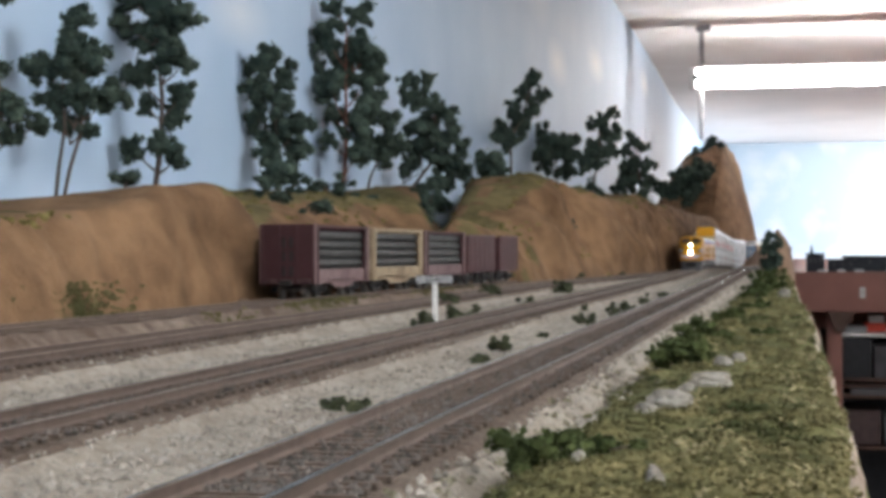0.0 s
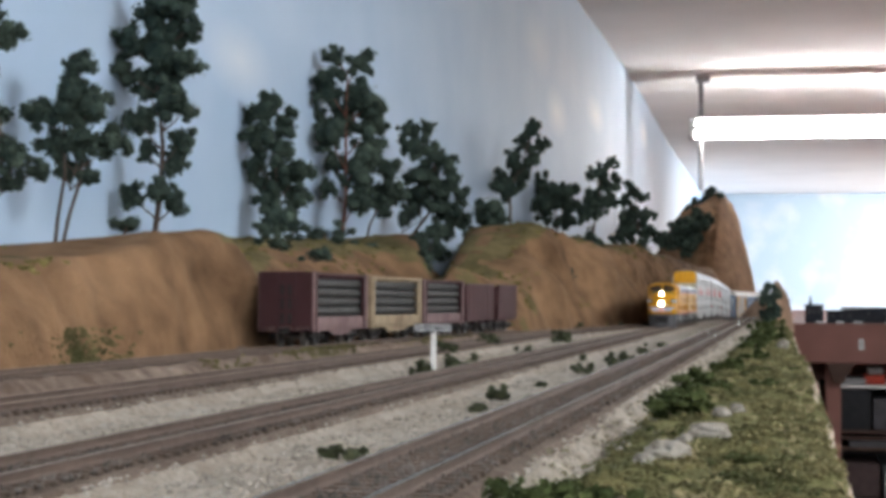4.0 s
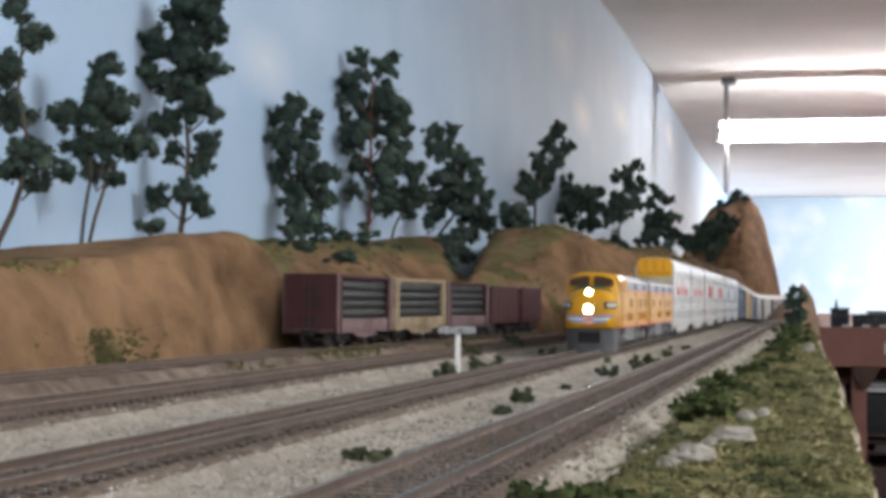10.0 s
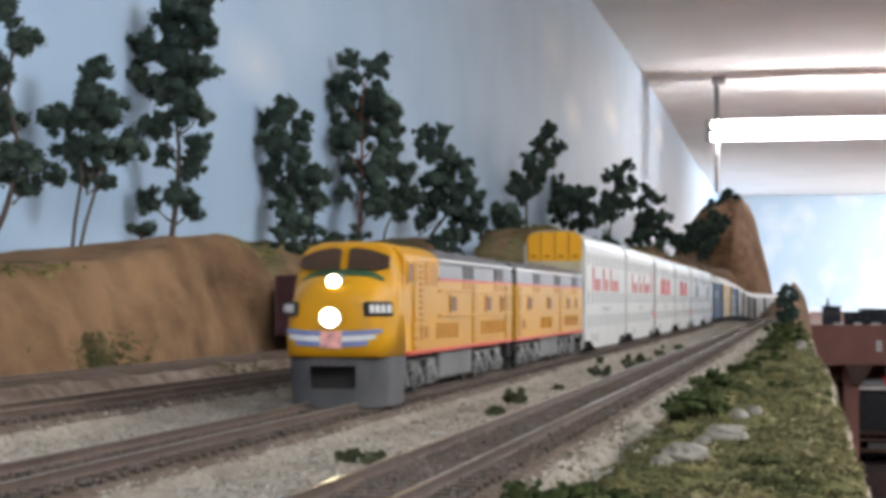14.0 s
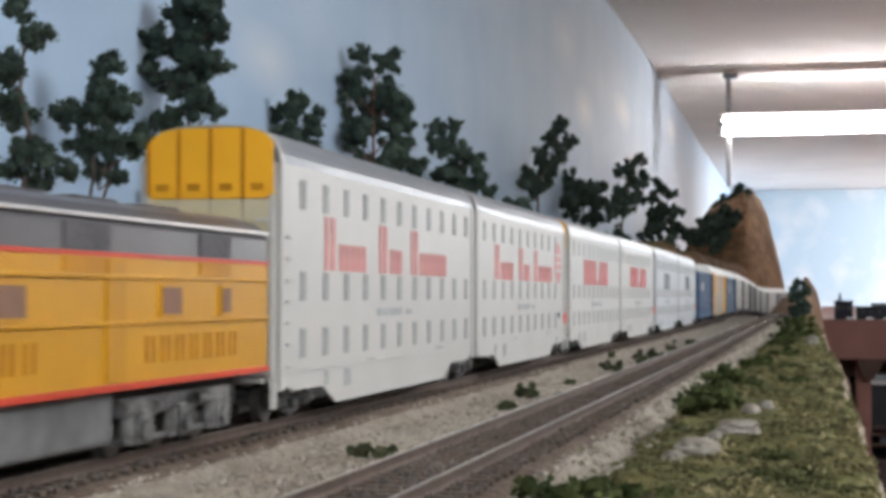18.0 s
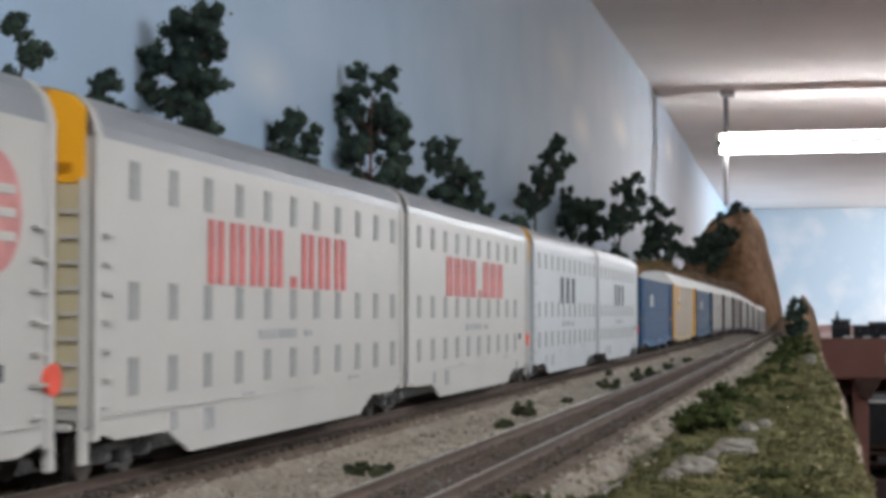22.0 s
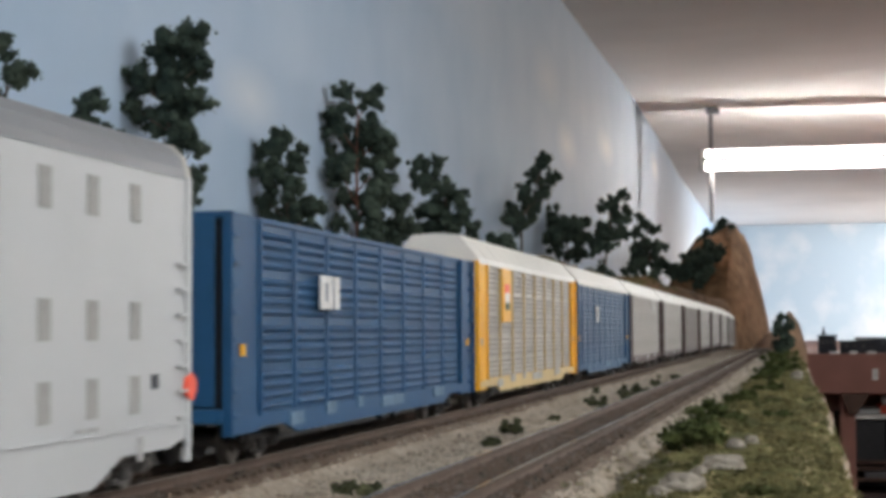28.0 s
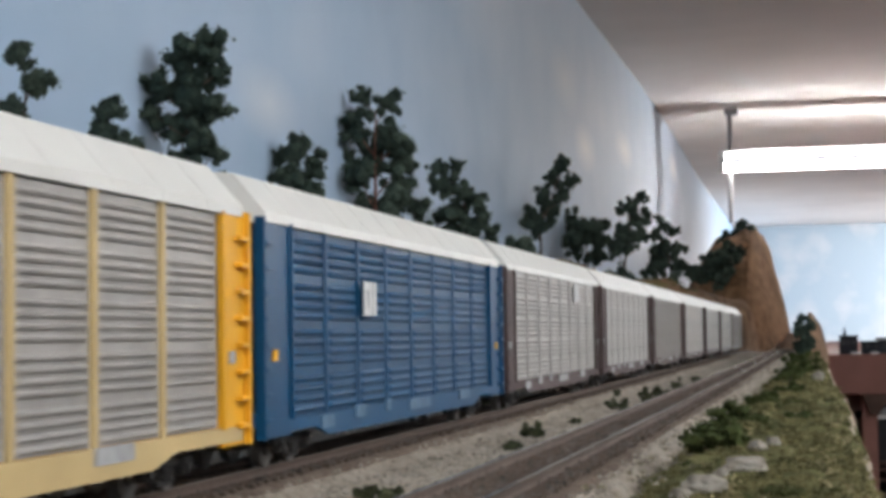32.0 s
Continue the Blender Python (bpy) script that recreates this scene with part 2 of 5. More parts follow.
for i, y in enumerate(cliff_y):
    b, t, k, s = -lerp(y, BASE), lerp(y, TOP), lerp(y, BACK), lerp(y, STEEP)
    for j in range(n):
        v = j / (n - 1)
        if v < 0.6:
            u = v / 0.6
            x, z = b - s * u ** 1.25, -0.012 + (t + 0.012) * math.sin(u * math.pi / 2) ** 0.9
        else:
            u = (v - 0.6) / 0.4
            x, z = (b - s) + (wall_x - b + s) * u, t + (k - t) * u
        g = fbm(y * 9, z * 10, 4.0, 4)
        wear = math.sin(min(1, v / 0.6) * math.pi) ** 0.7
        x += ((0.012 + 0.012 * float(smooth01(1.6, 2.0, y))) * g + 0.002 * math.sin(y * 23 + 2 * g)) * wear - 0.03 * math.exp(-((y - 2.13) / 0.07) ** 2) * wear
        x += 0.0026 * fbm(y * 38, z * 38, 9.0, 3) * wear
        z += 0.003 * fbm(y * 30, x * 30, 1, 3) * min(1, v * 4)
        # a diagonal ravine between the two cliffs
        across = x + 0.338 + (y - 1.61) * 0.204
        floor_z = 0.046 + 0.013 * (y - 1.61) + 2.2 * max(0.0, abs(across) - 0.007) + 0.004 * fbm(y * 12, x * 12, 7, 3)
        if 1.5 < y < 3.2 and x < -0.30 and z > floor_z:
            z = floor_z
        verts.append((x, y, z + float(rail_z(y))))
    if i:
        for j in range(n - 1):
            a = (i - 1) * n + j
            faces.append((a, a + n, a + n + 1, a + 1))
M_CLIFF = M_DIRT
hillside = tagged(pydata("hillside", verts, faces, M_CLIFF, smooth=True), kind="structure", label="tan carved plaster cliff with green tufts on top")


M_OLIVE = mat("olive_green_scatter", (0.075, 0.065, 0.025), 1.0, var=0.3, scale=70, bump=0.8, bscale=400, col2=(0.17, 0.13, 0.06), spec=0.1)
hillside.data.materials.append(M_OLIVE)
for p in hillside.data.polygons:
    q = p.center
    top = lerp(q.y, TOP) * (0.97 if q.y < 1.1 else 0.88 if q.y < 1.85 else 0.98)
    if q.z > top + 0.016 * fbm(q.y * 11, q.x * 18, 2.0, 3) and p.normal.z > 0.3 and (q.y > 1.12 or fbm(q.y * 9, q.x * 9, 0.0, 3) > 0.12):
        p.material_index = 1
    elif 1.665 < q.y < 1.80 and q.x > -0.33 and q.z < 0.06 and fbm(q.y * 30, q.z * 14, 5.0, 3) > 0.12:
        p.material_index = 1


# brown yard dirt behind the third track
def dirt_z(x, y):
    return ground_z(x, y) + 0.0012 + 0.0012 * fbm(x * 80, y * 40, 6, 3) - 0.004 * float(smooth01(-0.262, -0.250, x))


M_YARD = mat("brown_yard_dirt", (0.105, 0.072, 0.052), 0.95, var=0.3, scale=120, bump=0.9, bscale=500, col2=(0.25, 0.19, 0.15))
strip("yard_dirt", YS[(YS < 2.2)], lambda y: np.linspace(-0.36, -0.250, 30), dirt_z, M_YARD, label="brown dirt of the yard by the siding")


def mound(name, cx, cy, rl, rr, ry, h, z0, material, label, seed=0, power=2.0, n=60):
    """A free-standing hill of plaster, its foot on the shelf; rl and rr reach to either side."""
    verts, faces = [], []
    for i in range(n):
        for j in range(n):
            u, v = 2 * i / (n - 1) - 1, 2 * j / (n - 1) - 1
            r = min(1.0, math.hypot(u, v))
            x, y = cx + (rl if u < 0 else rr) * u, cy + ry * v
            z = z0 + h * (1 - r ** power) * (1 + 0.13 * fbm(u * 2.2 + seed, v * 2.2, seed, 4))
            verts.append((x, y, z if r < 1 else z0 - 0.01))
    for i in range(n - 1):
        for j in range(n - 1):
            a = i * n + j
            faces.append((a, a + n, a + n + 1, a + 1))
    return tagged(pydata(name, verts, faces, material, smooth=True), label=label, category="hill")


M_TANHILL = mat("pale_tan_plaster", (0.19, 0.115, 0.068), 0.95, var=0.3, scale=30, bump=1.0, bscale=200, col2=(0.36, 0.235, 0.15))
mound("far_hill", -0.270, 6.0, 0.29, 0.150, 0.8, 0.45, -0.07, M_DIRT, "tall brown plaster hill at the end of the line", 3, 2.4)
mound("foot_mound", -0.082, 4.25, 0.066, 0.075, 0.36, 0.060, -0.034, M_TANHILL, "low brown mound beside the far track", 7)
mound("edge_mound", -0.030, 2.95, 0.024, 0.026, 0.3, 0.072, -0.012, M_TANHILL, "tan plaster mound on the shelf edge", 5)

# ---- room ----
def wall_line(y):
    """The sky wall runs straight past the line, then bends away to the left towards the end of the room."""
    return lerp(y, ((-7.0, wall_x), (4.5, wall_x), (5.4, -0.587), (6.0, -0.592), (7.0, -0.608), (8.0, -0.630), (9.0, -0.655), (12.5, -0.706), (13.6, -0.716)))


tagged(part("wall_left", loft([[(wall_line(y) - 0.05, y, -1.2), (wall_line(y), y, -1.2), (wall_line(y), y, CEIL + 0.02), (wall_line(y) - 0.05, y, CEIL + 0.02)] for y in (-7.0, 4.5, 5.4, 6.0, 7.0, 8.0, 9.0, 11.0, 12.5, 13.6)]), M_WALL), kind="structure", label="wall painted as a pale blue sky")
tagged(part("ceiling", boxm(-0.80, 4.0, -7.0, 13.6, CEIL, CEIL + 0.06), M_CEIL), kind="structure", label="white room ceiling")
tagged(part("wall_end", boxm(-0.72, 4.0, 13.5, 13.6, -1.2, CEIL), M_PEACH), kind="structure", label="cream end wall")
tagged(part("wall_right", boxm(4.0, 4.06, -7.0, 13.6, -1.2, CEIL), M_PEACH), kind="structure")
tagged(part("wall_back", boxm(wall_x, 4.0, -7.06, -7.0, -1.2, CEIL), M_PEACH), kind="structure")
tagged(part("floor", boxm(-0.72, 4.0, -7.0, 13.5, -1.25, -1.2), M_FLOOR), kind="structure", label="brown floor of the room")
tagged(part("backdrop", boxm(-0.70, 3.98, 13.3, 13.33, -0.2, CEIL - 0.004), M_CLOUD), kind="structure", label="painted sky backdrop with white clouds")

# ---- lamps ----
M_TUBE = glow("fluorescent_tube", (0.98, 0.97, 0.95), FAR_GLOW)
M_LAMPBODY = mat("white_enamel", (0.7, 0.68, 0.65), 0.5)


# housing and tubes of a lamp that is added out of view
def strip_lamp(x, y, length, turn=0):
    ob = empty("unseen_ceiling_lamp", label="unseen twin-tube ceiling lamp added to light the room", category="lamp", group="ceiling lamps")
    ob.matrix_basis = pose(x, y, CEIL, 0, 0, turn)
    part("housing", boxm(-length / 2, length / 2, -0.06, 0.06, -0.035, 0.0, bevel=0.006), M_LAMPBODY, ob)
    for s in (-0.04, 0.04):
        part("tube", cyl(bmesh.new(), (-length / 2 + 0.02, s, -0.05), (length / 2 - 0.02, s, -0.05), 0.014), M_TUBE, ob)
    return ob


for (x, y), aim, watts in zip(UNSEEN_LAMPS, AIMS, NEAR_W):
    strip_lamp(x, y, 1.2, 90 if y < -5 else 0)
    d = bpy.data.lights.new("added_light", "AREA")
    d.shape, d.size, d.size_y, d.energy, d.color = "RECTANGLE", 0.16 if y < -5 else 1.2, 0.16, watts, (0.90, 0.95, 1.0)
    new("added_light", d).matrix_basis = look((x, y, CEIL - 0.09), aim)
for x, y in SIDE_FILLS:
    strip_lamp(x, y, 1.2)
    d = bpy.data.lights.new("added_light", "AREA")
    d.shape, d.size, d.size_y, d.energy, d.color = "RECTANGLE", 1.2, 0.16, SIDE_W, (0.92, 0.96, 1.0)
    new("added_light", d).matrix_basis = look((x, y, CEIL - 0.09), (0.7, 13.0, 0.25))

# the hanging lamp at the far end: drop pole, rail and two long tubes
hl = empty("hanging_lamp", label="long twin-tube fluorescent lamp on a grey rail, lit", category="lamp")
hl.matrix_basis = pose(-0.340, 6.245, 0.0)
M_POLE = mat("grey_steel_pole", (0.30, 0.29, 0.29), 0.5, metal=0.4)
part("pole", cyl(bmesh.new(), (0, 0.03, 0.428), (0, 0.03, CEIL), 0.0085, 12), M_POLE, hl)
part("pole_bracket", boxm(-0.018, 0.032, 0.015, 0.045, 0.82, CEIL, bevel=0.004), M_POLE, hl)
part("cross_arm", boxm(-0.032, 0.018, 0.02, 0.04, 0.641, 0.651, bevel=0.002), M_POLE, hl)
part("rail", boxm(-0.027, 2.4, -0.022, 0.008, 0.6465, 0.6545), M_DARK, hl)
for z, r in ((0.668, 0.007), (0.627, 0.013)):
    part("tube", cyl(bmesh.new(), (-0.018, 0.0, z), (2.4, 0.0, z), r, 14), M_TUBE, hl, "glowing white tube")
part("reflector", boxm(-0.018, 2.4, -0.020, 0.020, 0.6835, 0.688, bevel=0.001), M_LAMPBODY, hl)
part("end_cap", boxm(-0.041, -0.016, -0.018, 0.018, 0.6075, 0.687, bevel=0.006), M_LAMPBODY, hl)

# ---- tracks ----
def rail(name, f, dx, ys, parent):
    prof = ((-0.0009, -0.0022), (0.0009, -0.0022), (0.0004, -0.0016), (0.0004, -0.0008), (0.00055, 0), (-0.00055, 0), (-0.0004, -0.0008), (-0.0004, -0.0016))
    rings = [[(float(f(y)) + dx + px, y, float(top_z(f, y)) + pz) for px, pz in prof] for y in ys]
    ob = part(name, loft(rings), M_RAIL, parent)
    part("rail_head", loft([[(float(f(y)) + dx + px, y, float(top_z(f, y)) + pz) for px, pz in ((-0.00045, -0.0001), (0.00045, -0.0001), (0.0004, 0.00012), (-0.0004, 0.00012))] for y in ys]), M_RAILTOP if f is near_x else M_RAILDULL if f is main_x else M_RAILTAN, ob, "polished rail head" if f is near_x else "dull rail head")
    return ob


def bed(name, f, ys, parent):
    rings = [[(float(f(y)) + px, y, float(top_z(f, y)) + pz) for px, pz in ((-0.0235, -0.0095), (-0.0168, -0.0034), (-0.006, -0.0024), (0.006, -0.0024), (0.0168, -0.0034), (0.0235, -0.0095))] for y in ys]
    return part(name, loft(rings, close=False), M_BED, parent)


for nm, f, y0, y1 in (("near", near_x, -0.3, 3.9), ("main", main_x, -0.6, 9.2), ("third", third_x, -0.3, 2.74), ("siding", siding_x, -0.3, 1.74)):
    tr = empty("railway_track", label="weathered model railway track on brown ballast", category="track", group="tracks")
    ys = np.arange(y0, y1, 0.06)
    bed("track_bed", f, ys, tr)
    for s in (-0.00825, 0.00825):
        rail("rail", f, s, ys, tr)

# ---- train: shared pieces ----
M_WHITE = mat("car_white_paint", (0.46, 0.447, 0.42), 0.42, var=0.05, scale=30, bump=0.05, bscale=400)
M_SILVER = mat("silver_roof_sheet", (0.25, 0.265, 0.285), 0.36, metal=0.35, var=0.08, scale=25, bump=0.06, bscale=300)
M_PALEGREY = mat("pale_blue_grey_paint", (0.44, 0.46, 0.475), 0.42, var=0.05, scale=30)
M_VENT = mat("grey_vent_screen", (0.31, 0.31, 0.30), 0.7, var=0.08, scale=600, bump=0.3)
M_RED = mat("faded_red_lettering", (0.52, 0.23, 0.215), 0.5, var=0.2, scale=150)
M_REDB = mat("red_block_lettering", (0.50, 0.135, 0.13), 0.5, var=0.2, scale=150)
M_INK = mat("dark_grey_lettering", (0.06, 0.065, 0.075), 0.5, var=0.2, scale=150)
M_PALEINK = mat("faded_grey_lettering", (0.34, 0.34, 0.34), 0.6, var=0.15, scale=300)
M_YELLOW = mat("railway_yellow", (0.47, 0.225, 0.005), 0.40, var=0.06, scale=30, bump=0.04, bscale=300, spec=0.22)
M_ORANGE = mat("end_door_yellow", (0.72, 0.36, 0.02), 0.45, var=0.08, scale=40)
M_AMBER = mat("amber_louvre_panel", (0.40, 0.175, 0.005), 0.5, var=0.1, scale=60, spec=0.2)
M_OCHRE = mat("shaded_yellow_panel", (0.405, 0.190, 0.005), 0.42, var=0.06, scale=40, spec=0.2)
M_CHROME = mat("bright_gutter", (0.62, 0.61, 0.60), 0.3, metal=0.6, var=0.1, scale=80)
M_PALECREAM = mat("pale_cream_paint", (0.48, 0.42, 0.28), 0.5, var=0.1, scale=50)
M_CREAM = mat("cream_paint", (0.50, 0.375, 0.18), 0.5, var=0.1, scale=50)
M_MIST = mat("harbour_grey", (0.088, 0.083, 0.088), 0.34, var=0.1, scale=40, bump=0.05)
M_DKMIST = mat("dark_grey_grille", (0.075, 0.07, 0.075), 0.6, var=0.25, scale=500, bump=0.3)
M_STRIPE = mat("red_stripe", (0.48, 0.05, 0.025), 0.4, var=0.1, scale=80)
M_TRUCK = mat("silver_grey_truck", (0.020, 0.019, 0.018), 0.4, metal=0.3, col2=(0.19, 0.185, 0.18), var=0.35, scale=260, bump=0.3)
M_BLACKIRON = mat("black_iron", (0.022, 0.02, 0.019), 0.6, var=0.3, scale=150, bump=0.2)
M_WHEEL = mat("wheel_steel", (0.16, 0.15, 0.14), 0.4, metal=0.7, var=0.2, scale=200)
M_GLASSY = mat("smoked_cab_glass", (0.055, 0.032, 0.022), 0.32, var=0.2, scale=80)
M_BLUE = mat("faded_rack_blue", (0.013, 0.062, 0.145), 0.5, var=0.12, scale=45, bump=0.06)
M_BLUE2 = mat("rack_blue", (0.004, 0.052, 0.125), 0.45, var=0.1, scale=45, bump=0.06)
M_BLUEPLATE = mat("pale_blue_plate", (0.09, 0.155, 0.23), 0.5, var=0.2, scale=150)
M_ZINC = mat("galvanised_panel", (0.31, 0.295, 0.275), 0.42, metal=0.2, var=0.14, scale=70, bump=0.05, col2=(0.44, 0.42, 0.395))
M_ROOFW = mat("white_roof_paint", (0.68, 0.67, 0.63), 0.4, var=0.05, scale=30)
M_UMBER = mat("dark_brown_frame", (0.060, 0.038, 0.036), 0.55, var=0.2, scale=60)
M_TAUPE = mat("taupe_panel", (0.22, 0.20, 0.185), 0.5, var=0.12, scale=50)
M_BROWNPANE = mat("dull_brown_pane", (0.19, 0.105, 0.07), 0.6, var=0.1, scale=80)
M_LETTER = mat("brown_red_lettering", (0.35, 0.145, 0.009), 0.5, var=0.1, scale=100, spec=0.2)
M_PILOT = mat("dark_grey_pilot", (0.075, 0.074, 0.077), 0.5, var=0.2, scale=100)
M_TANK = mat("grey_tank_paint", (0.115, 0.114, 0.112), 0.5, var=0.3, scale=120, bump=0.1)
M_LAMP = glow("lit_headlight", (1.0, 0.80, 0.46), 36.0)
M_BRAKE = mat("orange_red_paint", (0.72, 0.10, 0.06), 0.45, var=0.08, scale=80)
M_DECALW = mat("white_decal", (0.58, 0.58, 0.57), 0.5, var=0.1, scale=120)
M_WING = mat("pale_blue_emblem", (0.15, 0.18, 0.34), 0.5, var=0.2, scale=200)
M_GREEN = mat("dark_green_antiglare", (0.03, 0.075, 0.04), 0.5)
TRAIN = []
SHARED = {}


def shared(key, maker):
    if key not in SHARED:
        SHARED[key] = maker()
    return SHARED[key]


def mesh_of(bm, material):
    me = bpy.data.meshes.new("shape")
    bm.to_mesh(me)
    bm.free()
    me.materials.append(material)
    return me


def piece(name, key, maker, material, parent, x=0.0, y=0.0, z=0.0, rz=0.0, label=""):
    """A part on a mesh that alike parts share."""
    ob = new(name, shared((key, material.name), lambda: mesh_of(maker(), material)))
    ob.parent = parent
    ob.matrix_basis = pose(x, y, z, 0, 0, rz)
    if label:
        ob["label"] = label
    return ob


def wheel_bm(r=0.0053):
    bm = bmesh.new()
    for s in (-1, 1):
        cyl(bm, (s * 0.0072, 0, 0), (s * 0.0094, 0, 0), r, 20)
        cyl(bm, (s * 0.0068, 0, 0), (s * 0.0073, 0, 0), r * 1.12, 20)
        cyl(bm, (s * 0.0094, 0, 0), (s * 0.0099, 0, 0), r * 0.45, 12)
    cyl(bm, (-0.0072, 0, 0), (0.0072, 0, 0), 0.0011, 8)
    return bm


def truck_frame_bm(half, axles):
    bm = bmesh.new()
    for s in (-1, 1):
        box(bm, s * 0.0125 - 0.0011, s * 0.0125 + 0.0011, -half, half, 0.0058, 0.0078, 0.0004)
        for a in axles:
            box(bm, s * 0.0127 - 0.0015, s * 0.0127 + 0.0015, a - 0.002, a + 0.002, 0.0036, 0.0078, 0.0004)
            cyl(bm, (s * 0.0128, a, 0.0052), (s * 0.0148, a, 0.0052), 0.0013, 10)
        for a, b in zip(axles, axles[1:]):
            m = (a + b) / 2
            for k in (-0.0018, 0.0, 0.0018):
                cyl(bm, (s * 0.0136, m + k, 0.003), (s * 0.0136, m + k, 0.0062), 0.0008, 8)
            box(bm, s * 0.0125 - 0.001, s * 0.0125 + 0.001, m - 0.0045, m + 0.0045, 0.002, 0.0032, 0.0003)
    box(bm, -0.0125, 0.0125, -0.002, 0.002, 0.005, 0.0085)
    return bm


def heavy_frame_bm(axles):
    """Deep cast side frames with journal boxes, springs and brake cylinders."""
    bm = bmesh.new()
    h = axles[-1] + 0.0085
    for s in (-1, 1):
        box(bm, s * 0.0138 - 0.0012, s * 0.0138 + 0.0012, -h, h, 0.0090, 0.0122, 0.0005)
        for a in axles:
            box(bm, s * 0.0142 - 0.0020, s * 0.0142 + 0.0020, a - 0.0030, a + 0.0030, 0.0026, 0.0098, 0.0006)
            cyl(bm, (s * 0.0155, a, 0.0056), (s * 0.0172, a, 0.0056), 0.0021, 12)
            for k in (-0.0052, 0.0052):
                cyl(bm, (s * 0.0145, a + k, 0.0040), (s * 0.0145, a + k, 0.0090), 0.0016, 10)
                box(bm, s * 0.0140 - 0.0014, s * 0.0140 + 0.0014, a + k - 0.0022, a + k + 0.0022, 0.0028, 0.0042, 0.0003)
        for m in (-h + 0.003, 0.0118, -0.0118):
            cyl(bm, (s * 0.0150, m - 0.004, 0.0102), (s * 0.0150, m + 0.004, 0.0102), 0.0018, 10)
        box(bm, s * 0.0136 - 0.0010, s * 0.0136 + 0.0010, -h + 0.004, h - 0.004, 0.0030, 0.0042, 0.0003)
    box(bm, -0.0125, 0.0125, -0.002, 0.002, 0.005, 0.0085)
    return bm


def truck(parent, y, material, axles=(-0.0105, 0.0105), dz=-0.0025):
    if len(axles) == 3:
        t = piece("truck", ("heavy", axles), lambda: heavy_frame_bm(axles), material, parent, y=y, z=dz)
        for a in axles:
            piece("wheelset", "big_wheelset", lambda: wheel_bm(0.0060), M_WHEEL, t, y=a, z=0.0060)
        return t
    half = axles[-1] + 0.0055
    t = piece("truck", ("truck", axles), lambda: truck_frame_bm(half, axles), material, parent, y=y, z=dz)
    for a in axles:
        piece("wheelset", "wheelset", wheel_bm, M_WHEEL, t, y=a, z=0.0053)
    return t


def coupler(parent, y, s):
    def mk():
        bm = bmesh.new()
        box(bm, -0.0014, 0.0014, -0.004, 0.008, 0.0085, 0.0108, 0.0003)
        box(bm, -0.0035, 0.0030, 0.006, 0.0105, 0.0078, 0.0115, 0.0006)
        return bm
    return piece("coupler", "coupler", mk, M_BLACKIRON, parent, y=y, rz=0 if s > 0 else 180)


def bar(parent, name, y0, y1, z0, z1, x, material, side=1, thick=0.0003):
    """A flat painted patch on a car's side."""
    w, h = y1 - y0, z1 - z0
    return piece(name, (round(w, 4), round(h, 4), "bar"), lambda: boxm(-thick, thick, -w / 2, w / 2, -h / 2, h / 2), material, parent,
                 side * x, (y0 + y1) / 2, (z0 + z1) / 2)


# ---- locomotives ----
def ring(w, zb, zt, y, n=3.6, k=26):
    r = []
    for i in range(k):
        a = math.pi * i / (k - 1)
        c, s = math.cos(a), math.sin(a)
        r.append((w * math.copysign(abs(c) ** (2 / n), c), y, zb + (zt - zb) * abs(s) ** (2 / n)))
    return r


